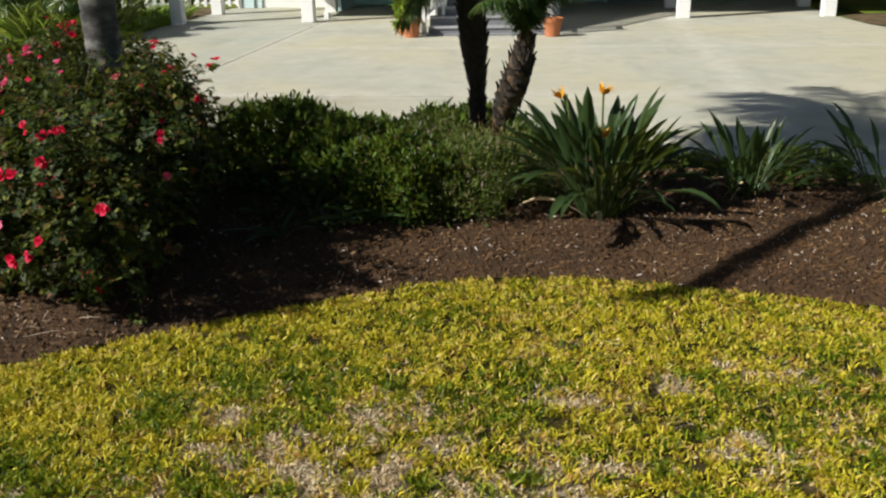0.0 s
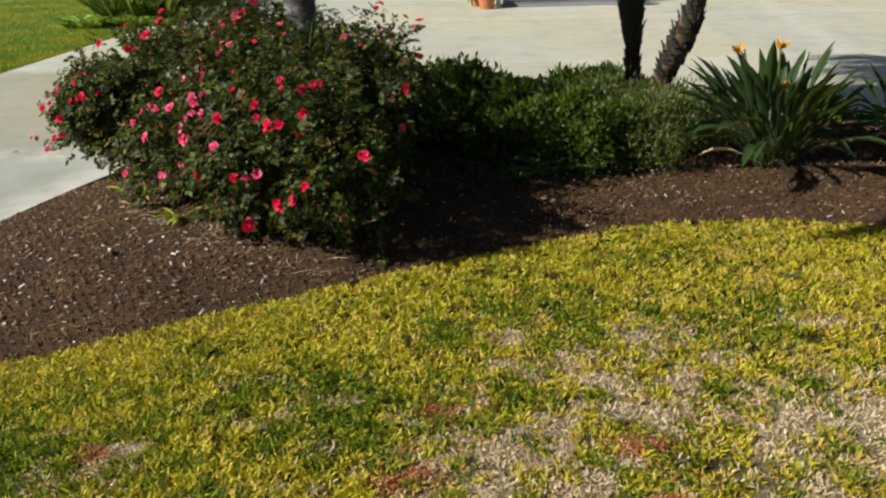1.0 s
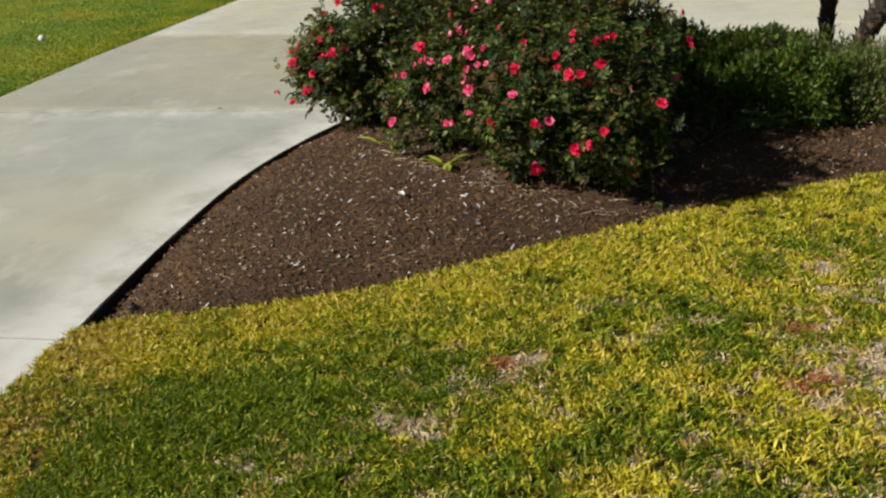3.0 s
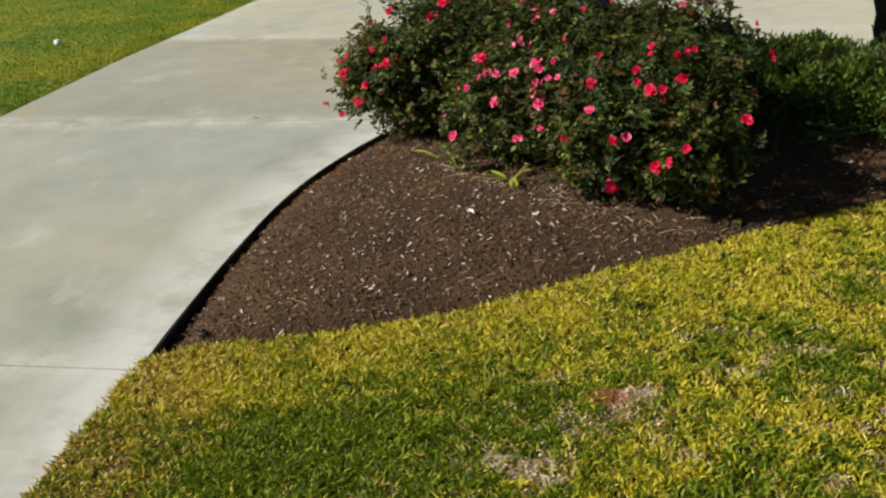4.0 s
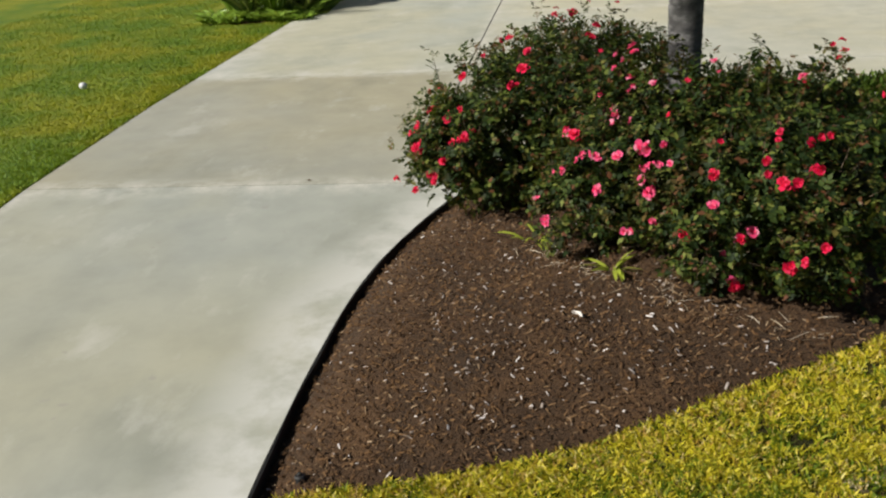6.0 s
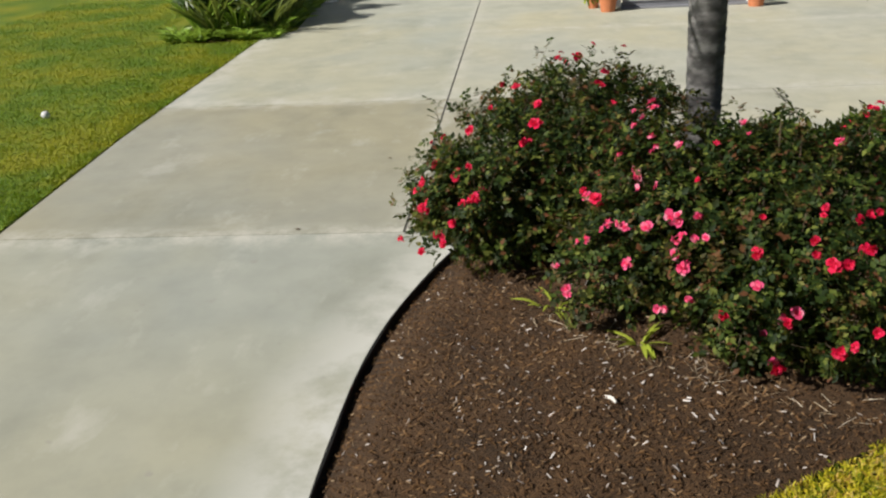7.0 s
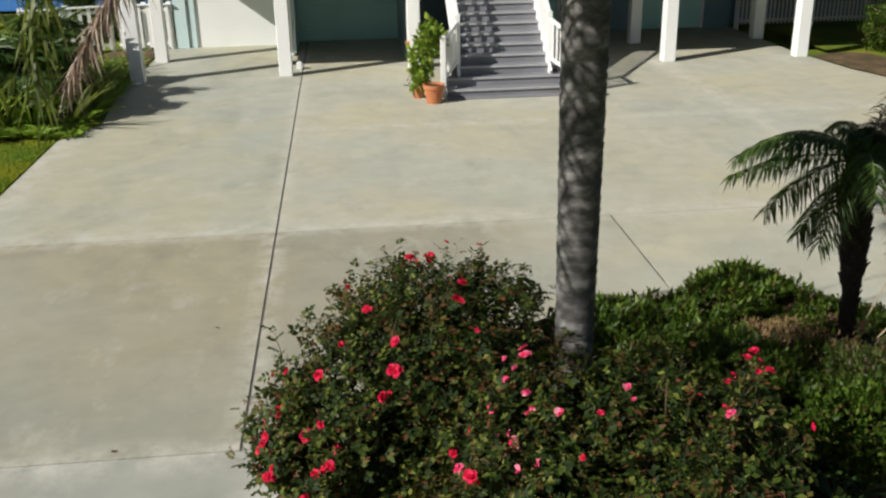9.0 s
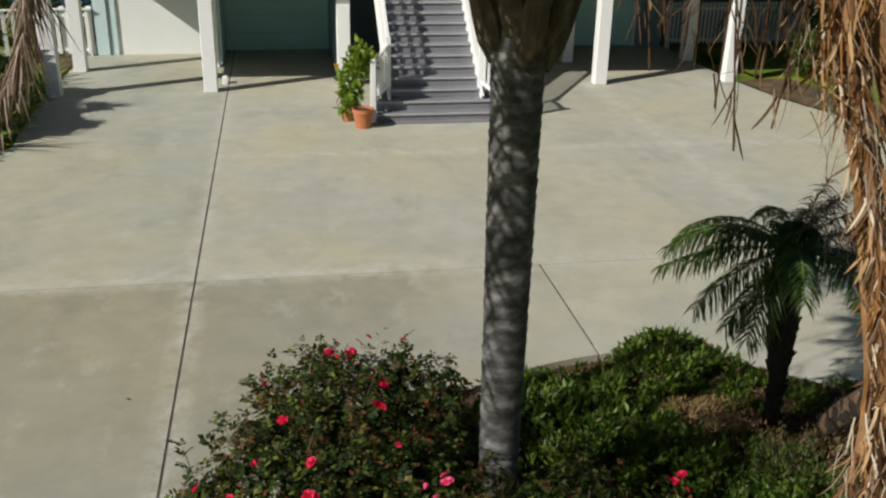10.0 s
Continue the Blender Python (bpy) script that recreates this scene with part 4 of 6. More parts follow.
def rose_bush(label, blobs, twigs, flowers, pink, spots=()):
    bush = thing("rose_bush", label, "rose bush", group="rose bushes in the mulch bed")
    mid = np.mean([b[0] for b in blobs], axis=0)
    foot = lambda c: (0.35 * c[0] + 0.65 * mid[0], 0.35 * c[1] + 0.65 * mid[1])
    stem_set("branchwork", lambda c: (*foot(c), bed_z(*foot(c)) - 0.03), blobs, 60, 0.011, STEM, bush)
    tips, ways_ = rose_foliage(bush, blobs, twigs, spots)
    order = np.argsort(-np.linalg.norm((tips - mid) / np.array([1.0, 1.0, 0.7]), axis=1))[:len(tips) // 3]
    for i in rng.choice(order, flowers, replace=False):
        put_flower(bush, tips[i] - ways_[i] * 0.05, ways_[i], rng.random() < pink)
    for x, y, z, is_pink in spots:
        put_flower(bush, np.array((x, y, z)), unit(np.array((x, y, z)) - mid), is_pink)
    return bush


def put_flower(bush, q, d, is_pink):
    """A bloom, sometimes with one or two close beside it."""
    for extra in range(1 + int(rng.random() < 0.42) + int(rng.random() < 0.2)):
        ob = mesh_part("rose_flower", FLOWERS[int(is_pink)][rng.integers(4)], None, bush)
        at_ = np.array(q) + unit(np.array(d)) * 0.05 + (rng.normal(size=3) * 0.035 if extra else 0)
        e = unit(np.array(d) + np.array((-0.2, -0.3, 0.3)) + rng.normal(size=3) * 0.35)
        s = float(rng.uniform(0.68, 1.28)) * (0.85 if extra else 1.0)
        ob.matrix_basis = Matrix.Translation(at_) @ Vector(e).to_track_quat("Z", "Y").to_matrix().to_4x4() @ Matrix.Rotation(float(rng.uniform(0, 6.28)), 4, "Z") @ Matrix.Diagonal((s, s * float(rng.uniform(0.75, 1.1)), s, 1))


BUSH_A = [((-3.40, 6.42, 0.68), (0.92, 1.0, 0.66)), ((-3.78, 6.06, 0.60), (0.48, 0.46, 0.42)), ((-3.05, 7.15, 0.80), (0.74, 0.68, 0.60)), ((-2.72, 6.4, 0.60), (0.42, 0.5, 0.60)), ((-2.55, 7.2, 0.80), (0.42, 0.5, 0.54)), ((-4.08, 6.1, 0.66), (0.24, 0.28, 0.24)), ((-3.90, 5.82, 0.62), (0.26, 0.24, 0.34)), ((-3.3, 7.55, 0.9), (0.34, 0.34, 0.36))]
BUSH_B = [((-1.74, 4.72, 0.64), (0.58, 0.72, 0.56)), ((-2.52, 5.14, 0.60), (0.64, 0.62, 0.46)), ((-1.95, 5.4, 0.80), (0.62, 0.55, 0.56)), ((-1.50, 4.40, 0.56), (0.36, 0.42, 0.50)), ((-1.46, 5.22, 0.88), (0.38, 0.44, 0.52)), ((-2.62, 5.58, 0.74), (0.46, 0.45, 0.56)), ((-2.22, 5.72, 0.84), (0.44, 0.24, 0.52)), ((-1.74, 5.84, 0.80), (0.38, 0.28, 0.46)), ((-2.15, 4.48, 0.52), (0.46, 0.42, 0.38)), ((-2.95, 5.0, 0.5), (0.3, 0.32, 0.32))]
REDS_A = [(-3.19, 7.29, 1.41), (-3.65, 7.24, 1.22), (-3.52, 6.53, 1.35), (-3.37, 6.11, 1.33), (-3.39, 5.88, 1.26), (-3.84, 6.02, 1.19), (-3.47, 5.73, 1.18), (-3.7, 6.19, 1.29), (-4.1, 6.06, 0.95),
          (-3.84, 5.73, 1.02), (-4.21, 6.21, 0.79), (-3.94, 5.72, 0.95), (-4.2, 5.86, 0.83), (-4.14, 5.64, 0.8), (-3.88, 5.49, 0.84), (-3.8, 5.52, 0.87), (-3.96, 5.42, 0.73),
          (-4.03, 5.41, 0.58), (-4.2, 5.59, 0.45), (-3.18, 7.09, 1.50), (-2.92, 7.29, 1.52), (-2.86, 6.79, 1.4), (-2.92, 6.68, 1.32), (-2.68, 7.26, 1.5), (-2.84, 6.28, 1.29), (-4.15, 6.4, 1.0), (-4.14, 5.61, 0.75)]
PINKS_B = [(-2.68, 5.68, 1.36), (-2.56, 5.68, 1.38), (-2.63, 5.6, 1.33), (-2.7, 5.55, 1.30), (-2.78, 5.5, 1.15), (-2.59, 5.46, 1.25), (-2.57, 5.35, 1.22), (-2.44, 5.2, 1.24), (-2.08, 5.21, 1.37), (-2.69, 5.27, 1.05),
           (-2.6, 5.03, 1.06), (-2.77, 5.35, 1.0), (-3.02, 5.2, 0.96), (-2.91, 4.8, 0.92), (-2.82, 4.71, 0.93), (-2.7, 4.67, 0.95), (-2.55, 4.72, 0.98), (-2.53, 4.67, 0.97), (-2.43, 4.58, 1.04), (-2.56, 4.56, 0.91),
           (-2.56, 4.49, 0.85), (-2.53, 4.41, 0.8), (-2.47, 4.47, 0.95), (-3.05, 4.8, 0.82), (-3.22, 5.0, 0.56), (-3.16, 4.79, 0.47), (-2.67, 4.34, 0.58), (-2.5, 4.31, 0.66), (-2.21, 4.08, 0.84), (-2.83, 4.51, 0.79)]
REDS_B = [(-1.26, 5.39, 1.40), (-1.10, 4.40, 1.12), (-1.12, 4.99, 1.20), (-1.28, 3.98, 0.80), (-2.36, 5.0, 1.09), (-1.84, 4.3, 1.18), (-2.15, 4.33, 1.12), (-1.46, 5.35, 1.3), (-1.2, 5.6, 1.35), (-1.65, 4.09, 1.03), (-1.93, 4.08, 1.01), (-1.85, 4.03, 0.97), (-1.78, 4.03, 0.97), (-2.07, 3.97, 0.67),
          (-1.63, 3.93, 0.63), (-2.07, 4.1, 0.33), (-1.8, 3.94, 0.52), (-2.9, 5.55, 0.99), (-2.25, 5.13, 1.28), (-1.69, 4.22, 1.14), (-1.63, 4.26, 1.16), (-2.2, 4.17, 0.98), (-2.35, 4.14, 0.64)]
rose_bush("dense red rose bush leaning over the drive's edge", BUSH_A, 1500, 24, 0.1, [(*q, False) for q in REDS_A])
rose_bush("broad rose bush with red and pink blooms under a palm", BUSH_B, 1700, 24, 0.4, [(*q, True) for q in PINKS_B] + [(*q, False) for q in REDS_B])


def shrub(name, label, blobs, leaves, length, width, material, category="shrub", low=0.7, upward=0.45, stems=25, group=""):
    s = thing(name, label, category, group=group)
    stem_set("branchwork", lambda c: (c[0], c[1], bed_z(c[0], c[1]) - 0.03), blobs, stems, 0.009, STEM, s)
    leaf_cloud("foliage", blobs, leaves, length, width, material, s, low, 0.02, upward=upward, holes=0.12)
    return s


shrub("hedge_shrub", "clipped dark green hedge shrub in the mulch bed", [((-1.10, 6.72, 0.46), (0.56, 0.56, 0.40)), ((-0.58, 6.72, 0.38), (0.48, 0.48, 0.32)), ((-0.42, 6.3, 0.34), (0.46, 0.42, 0.32)), ((-0.15, 7.0, 0.30), (0.42, 0.42, 0.27))], 17000, 0.068, 0.5, HEDGE_LEAF, group="hedge shrubs")
shrub("hedge_shrub", "rounded green hedge shrub beside the palm", [((-1.40, 7.55, 0.34), (0.66, 0.66, 0.34)), ((-1.0, 8.3, 0.22), (0.6, 0.5, 0.20)), ((-0.65, 7.5, 0.26), (0.52, 0.5, 0.26))], 12000, 0.085, 0.38, HEDGE_LEAF, group="hedge shrubs")
shrub("hedge_shrub", "rounded green hedge shrub at the drive's edge", [((0.28, 9.10, 0.12), (0.44, 0.36, 0.25)), ((0.02, 8.75, 0.18), (0.46, 0.42, 0.22)), ((0.5, 8.7, 0.14), (0.5, 0.4, 0.16)), ((-0.5, 8.4, 0.14), (0.45, 0.45, 0.16))], 9500, 0.085, 0.38, HEDGE_LEAF, group="hedge shrubs")
shrub("hedge_shrub", "low leafy green shrub in front of the hedge", [((0.05, 6.15, 0.34), (0.40, 0.42, 0.36))], 9000, 0.055, 0.5, HEDGE_LEAF, group="hedge shrubs")
shrub("flowering_sprigs", "airy grey-green shrub with withered flower sprigs", [((0.52, 6.1, 0.38), (0.40, 0.40, 0.42)), ((0.28, 6.6, 0.40), (0.42, 0.36, 0.38)), ((0.86, 6.42, 0.38), (0.32, 0.30, 0.36))], 11000, 0.05, 0.28, SPRIG_LEAF, low=0.45, upward=0.9)
shrub("withered_sprigs", "brown withered clump at the foot of the date palms", [((0.12, 7.1, 0.38), (0.42, 0.30, 0.27)), ((0.62, 6.95, 0.36), (0.36, 0.28, 0.28)), ((0.15, 7.85, 0.24), (0.42, 0.30, 0.16))], 8500, 0.055, 0.22, BROWN_SPRIG, low=0.4, upward=0.9, stems=10)
shrub("low_shrub", "leafy green shrub behind the date palms", [((0.85, 8.2, 0.14), (0.5, 0.45, 0.15)), ((1.5, 8.1, 0.12), (0.55, 0.4, 0.13))], 5000, 0.06, 0.5, HEDGE_LEAF, stems=12)
shrub("low_shrub", "low dark shrub in shade among the strap-leaved plants", [((2.1, 7.3, 0.14), (0.5, 0.4, 0.16)), ((3.1, 7.0, 0.20), (0.6, 0.4, 0.22))], 6000, 0.055, 0.5, HEDGE_LEAF, stems=14)


# ---- strap-leaved plants ----
def paddle_leaf_mesh(name, length, blade, width, bend, fold, material):
    """A long stalk that opens into a folded, pointed blade; it stands on its foot and bends to +x."""
    n = 10
    verts, faces = [], []
    for i in range(n + 1):
        u = i / n
        a = radians(8 + bend * u ** 1.6)
        if i == 0:
            x = z = 0.0
        else:
            x, z = px + math.sin(a) * length / n, pz + math.cos(a) * length / n
        px, pz = x, z
        t = (u - (1 - blade)) / blade
        w = 0.012 if t <= 0 else max(0.012 * (1 - t), width * math.sin(math.pi * min(1, t) ** 0.75) ** 0.8 * 0.5)
        nx, nz = -math.cos(a), math.sin(a)
        verts += [(x + nx * w * fold, w, z + nz * w * fold), (x, 0, z), (x + nx * w * fold, -w, z + nz * w * fold)]
        if i:
            j = (i - 1) * 3
            faces += [(j, j + 1, j + 4, j + 3), (j + 1, j + 2, j + 5, j + 4)]
    me = array_mesh(name, verts, faces)
    me.materials.append(material)
    me.polygons.foreach_set("use_smooth", [True] * len(me.polygons))
    return me


PADDLES = [paddle_leaf_mesh("paddle_leaf", 1.0, 0.42, 0.092, b, 0.6, STRAP_LEAF) for b in (14, 30, 52, 80)]

WITHERED = paddle_leaf_mesh("withered_leaf", 1.0, 0.6, 0.10, 60, 0.8, DEAD_GRASS)


def crane_flower_mesh(name):
    bm = bmesh.new()
    tube(bm, [(0, 0, 0), (0.01, 0, 0.5), (0.03, 0, 0.98)], [0.009, 0.008, 0.008], 6)
    me = bpy.data.meshes.new(name)
    bm.to_mesh(me)
    bm.free()
    me.materials.append(GREEN_STEM)
    return me


CRANE_STALK = crane_flower_mesh("flower_stalk")
base = np.zeros((7, 3))
ways = np.array([[0.7 * math.cos(a), 0.35 * math.sin(a), 1.0] for a in np.linspace(0, 6, 7)])
_v, _f = leaf_arrays(base, ways, 0.11, 0.035)
CRANE_HEAD = array_mesh("crane_petals", _v, _f)
CRANE_HEAD.materials.append(ORANGE_PETAL)


def strap_plant(label, x, y, height, count, spread, flowers=()):
    p = thing("bird_of_paradise_plant", label, "strap-leaved plant", group="strap-leaved plants in the mulch bed", at=(x, y, bed_z(x, y) - 0.01))
    for k in range(count):
        a, u = rng.uniform(0, 2 * math.pi), rng.random() ** 0.9
        me = PADDLES[min(3, int(u * 4 * spread))]
        s = height * rng.uniform(0.72, 1.08) * (1.0 - 0.12 * u)
        ob = mesh_part("leaf", me, None, p)
        r = 0.18 * rng.random() ** 0.5 * height
        ob.matrix_basis = pose(r * math.cos(a), r * math.sin(a), 0, 0, float(rng.uniform(-4, 14) + 24 * u), math.degrees(a + rng.normal() * 0.3)) @ Matrix.Diagonal((s, s * rng.uniform(0.8, 1.15), s, 1))
    for k in range(5):
        ob = mesh_part("withered_leaf", WITHERED, None, p, "pale withered leaf")
        s = height * rng.uniform(0.4, 0.6)
        ob.matrix_basis = pose(0.1 * rng.normal(), 0.1 * rng.normal(), 0.02, 0, float(rng.uniform(35, 60)), float(rng.uniform(0, 360))) @ Matrix.Diagonal((s, s, s, 1))
    for fx, fy, fz in flowers:
        d = Vector((fx - x, fy - y, fz - bed_z(x, y)))
        st = mesh_part("flower_stalk", CRANE_STALK, None, p)
        st.matrix_basis = Matrix.Translation((d.x * 0.4, d.y * 0.4, 0)) @ Vector((d.x * 0.6, d.y * 0.6, d.z)).to_track_quat("Z", "X").to_matrix().to_4x4() @ Matrix.Diagonal((1, 1, Vector((d.x * 0.6, d.y * 0.6, d.z)).length, 1))
        hd = mesh_part("flower_head", CRANE_HEAD, None, p, "orange crane-like bloom")
        hd.matrix_basis = Matrix.Translation(d - Vector((0, 0, 0.05))) @ pose(0, 0, 0, 10, 20, float(rng.uniform(0, 360)))
    return p


strap_plant("large bird of paradise with orange blooms in mulch", 1.52, 6.06, 0.97, 130, 0.9, ((1.22, 6.1, 1.08), (1.51, 6.12, 1.1), (1.5, 5.95, 0.82)))
strap_plant("smaller bird of paradise without blooms", 2.62, 6.40, 0.66, 60, 1.0)
strap_plant("bird of paradise with long arching leaves", 3.60, 6.22, 0.84, 46, 0.9)


def tuft(name, label, x, y, z, count, length, width, material, lean=0.6, category="plant", radius=0.05, sag=0.45):
    t = thing(name, label, category, at=(x, y, z))
    a = rng.uniform(0, 2 * math.pi, count)
    base = np.stack([np.cos(a) * radius * rng.random(count), np.sin(a) * radius * rng.random(count), np.zeros(count)], axis=1)
    way = np.stack([np.cos(a) * lean, np.sin(a) * lean, rng.uniform(0.5, 1.2, count)], axis=1)
    bend = np.stack([np.cos(a) * 0.3, np.sin(a) * 0.3, -sag * np.ones(count)], axis=1)
    for k in range(count):
        v, f = strip_arrays(base[k:k + 1], way[k:k + 1], length * rng.uniform(0.7, 1.2), width, bend[k:k + 1], 5)
        mesh_part("leaf", array_mesh("leaf", v, f), material, t)
    return t


tuft("lily_tuft", "lime green lily tuft in mulch before the roses", -2.76, 4.60, bed_z(-2.76, 4.60), 12, 0.21, 0.030, LIME_LEAF, 0.9, "lily")
tuft("lily_tuft", "small lime green tuft under the rose bush", -3.3, 5.15, bed_z(-3.3, 5.15), 12, 0.2, 0.02, LIME_LEAF, 0.8, "lily", 0.1)
tuft("lily_tuft", "yellow-green strap tuft in mulch", 3.75, 5.95, bed_z(3.75, 5.95), 14, 0.4, 0.04, LIME_LEAF, 0.8, "lily", 0.08)


for tx, ty, tn in ((-0.75, 5.45, 12), (-0.45, 5.6, 14), (-0.2, 5.75, 12), (-0.95, 5.75, 12), (-0.6, 5.85, 14)):
    tuft("shade_tuft", "dark strap-leaved tuft in shade below the hedge", tx, ty, bed_z(tx, ty), tn, 0.34, 0.03, STRAP_LEAF, 0.6, "border plant", 0.08)


# ---- palms ----
def frond_parts(parent, path, rachis_r, leaf_len, leaf_n, leaf_material, stalk_material, hang=0.4, start=0.2, leaf_w=0.028, label="", angle=0.9, messy=0.15):
    """A feather frond along a path: a stalk with two ranks of leaflets."""
    pts = spline3(path, 24)
    bm = tube(bmesh.new(), pts, [rachis_r * (1 - 0.85 * i / 23) for i in range(24)], 6)
    fr = part("frond", bm, stalk_material, parent, label)
    u = np.repeat(np.linspace(start, 1.0, leaf_n), 2)
    s = np.tile([1.0, -1.0], leaf_n)
    arr = np.array(pts)
    idx = u * 23
    i0 = np.clip(idx.astype(int), 0, 22)
    pos = arr[i0] + (arr[i0 + 1] - arr[i0]) * (idx - i0)[:, None]
    tang = unit(arr[i0 + 1] - arr[i0])
    side = np.cross(tang, np.array([0.0, 0, 1.0]))
    bad = np.linalg.norm(side, axis=1) < 0.25
    side[bad] = np.array([1.0, 0.3, 0])
    side = unit(side) * s[:, None]
    way = side * angle + tang * 0.65 + rng.normal(size=pos.shape) * messy
    ln = leaf_len * (0.55 + 0.6 * np.sin(np.pi * np.clip(u, 0.05, 0.97))) * rng.uniform(0.8, 1.1, len(u))
    bend = np.tile(np.array([0, 0, -hang]), (len(u), 1)) + rng.normal(size=pos.shape) * messy * 0.6
    v, f = strip_arrays(pos, way, ln, leaf_w, bend, 4)
    tagged(mesh_part("leafage", array_mesh("leafage", v, f), leaf_material, fr), kind="stuff")
    return fr


def spline3(points, n):
    p = np.array(points, dtype=float)
    q = np.concatenate([[2 * p[0] - p[1]], p, [2 * p[-1] - p[-2]]])
    out = []
    for i in range(1, len(q) - 2):
        for t in np.linspace(0, 1, 12, endpoint=False):
            a, b, c, d = q[i - 1], q[i], q[i + 1], q[i + 2]
            out.append(0.5 * (2 * b + (c - a) * t + (2 * a - 5 * b + 4 * c - d) * t * t + (3 * b - a - 3 * c + d) * t ** 3))
    out.append(p[-1])
    out = np.array(out)
    s = np.concatenate([[0], np.cumsum(np.linalg.norm(np.diff(out, axis=0), axis=1))])
    u = np.linspace(0, s[-1], n)
    return [tuple(float(np.interp(k, s, out[:, j])) for j in range(3)) for k in u]


def arch(centre, azim, length, rise, sag, n=5):
    """A frond's path: out and up from the crown, then over."""
    pts = []
    for i in range(n + 1):
        u = i / n
        r = length * (u * math.cos(radians(rise)) + 0.0)
        z = length * (u * math.sin(radians(rise)) - sag * u * u)
        pts.append((centre[0] + r * math.cos(azim), centre[1] + r * math.sin(azim), centre[2] + z))
    return pts


def queen_palm(x, y):
    p = thing("queen_palm", "tall palm with smooth grey ringed trunk and hanging dead fronds", "palm tree")
    z0 = bed_z(x, y) - 0.05
    prof = []
    k = 0
    z = 0.0
    while z < 3.95:
        r = 0.115 + 0.034 * min(1, z / 4) + (0.03 * max(0, 1 - z / 0.4))
        prof += [(r + 0.003, z), (r - 0.002, z + 0.012), (r, z + 0.03)]
        z += 0.085 + 0.03 * math.sin(k * 1.3)
        k += 1
    bm = lathe(bmesh.new(), prof, 28, (x, y, z0), 0.012)
    part("trunk", bm, QUEEN_BARK, p, "grey ringed trunk", True)
    top = z0 + 3.95
    # clasping leaf bases
    for k in range(26):
        a = k * 2.4
        zz = top - 0.36 + 0.03 * k
        r = 0.125
        out = 0.10 + 0.15 * (1 - k / 26)
        bm = bmesh.new()
        pts = [(x + r * math.cos(a), y + r * math.sin(a), zz), (x + (r + out * 0.35) * math.cos(a), y + (r + out * 0.35) * math.sin(a), zz + 0.24), (x + (r + out) * math.cos(a), y + (r + out) * math.sin(a), zz + 0.6)]
        tube(bm, spline3(pts, 6), [0.05, 0.085, 0.08, 0.062, 0.045, 0.035], 8)
        part("leaf_base", bm, FIBRE, p, "fibrous brown leaf base")
    c = (x, y, top + 0.75)
    for k in range(22):
        a = k * 2.399 + 0.3
        rise = (68, 52, 40, 30)[k % 4] + rng.uniform(-4, 4)
        frond_parts(p, arch(c, a, 3.3 + rng.uniform(-0.3, 0.3), rise, 0.36), 0.03, 0.66, 90, PALM_LEAF, GREEN_STEM, 0.45, 0.15, 0.035)
    # extra fronds aimed at the sun, unseen, to dapple the trunk
    for k in range(7):
        a = math.atan2(-SUN_AZ[1], -SUN_AZ[0]) + (k - 3) * 0.2
        frond_parts(p, arch((x, y, top + 0.6), a, 2.6 + 0.1 * (k % 3), 42 + 4 * (k % 2), 0.40), 0.03, 0.6, 80, PALM_LEAF, GREEN_STEM, 0.4, 0.15, 0.04)

    # long fronds over the lane, added out of view to shade the trunk
    for k in range(3):
        a = math.atan2(-SUN_AZ[1], -SUN_AZ[0]) + (k - 0.6) * 0.08
        s = 1.0 + 0.12 * math.sin(k * 2.3)
        lift = 0.35 * math.sin(k * 1.7)
        pts = [(x + r * s * math.cos(a), y + r * s * math.sin(a), h + lift * min(1, r)) for r, h in ((0, 4.75), (1.2, 5.35), (2.6, 5.2), (3.7, 4.65), (4.3, 4.1))]
        frond_parts(p, pts, 0.024, 0.50, 52, PALM_LEAF, GREEN_STEM, 0.5, 0.15, 0.034)

    # a thick hank of dead fronds hanging straight down
    dead = "orange-brown dead fronds hanging from the crown"
    line = [(x, y - 0.1, top + 0.5), (x + 0.2, y - 0.9, top + 1.3), (-2.02, 4.00, top + 1.1), (-1.99, 3.52, 4.66), (-1.98, 3.42, 4.36), (-1.89, 3.36, 4.06), (-1.88, 3.22, 3.72), (-1.88, 3.12, 3.46), (-1.98, 2.98, 3.26), (-1.93, 2.98, 3.02), (-1.86, 2.99, 2.80)]
    for dx, dy in ((0.0, 0.0), (0.03, 0.03), (-0.02, 0.035)):
        fr = part("dead_frond", tube(bmesh.new(), spline3([(q[0] + dx, q[1] + dy, q[2]) for q in line], 40), [0.03 - 0.0005 * i for i in range(40)], 6), DEAD_STEM, p, dead)
    arr = np.array(spline3(line[3:], 60))
    hanging_strips(fr, arr[:48], 700, (0.05, 0.12), (0.004, 0.011), 0.022, 0.24, DEAD_LEAF)
    hanging_strips(fr, arr, 170, (0.06, 0.16), (0.002, 0.005), 0.030, 0.32, GREY_LEAF)
    hanging_strips(fr, arr[:13] + np.array([-0.05, 0, 0]), 100, (0.05, 0.12), (0.004, 0.010), 0.04, 0.45, DEAD_LEAF)
    hanging_strips(fr, arr[4:18] + np.array([-0.06, 0, 0]), 40, (0.08, 0.19), (0.002, 0.006), 0.04, 0.36, PALE_LEAF)
    beside = part("dead_frond", tube(bmesh.new(), spline3([(q[0] + 0.11, q[1] + 0.02, q[2]) for q in line], 40), [0.04 - 0.0005 * i for i in range(40)], 6), DEAD_STEM, p, dead)
    hanging_strips(beside, arr + np.array([0.10, 0.02, 0]), 760, (0.06, 0.16), (0.005, 0.014), 0.045, 0.27, DEAD_LEAF)
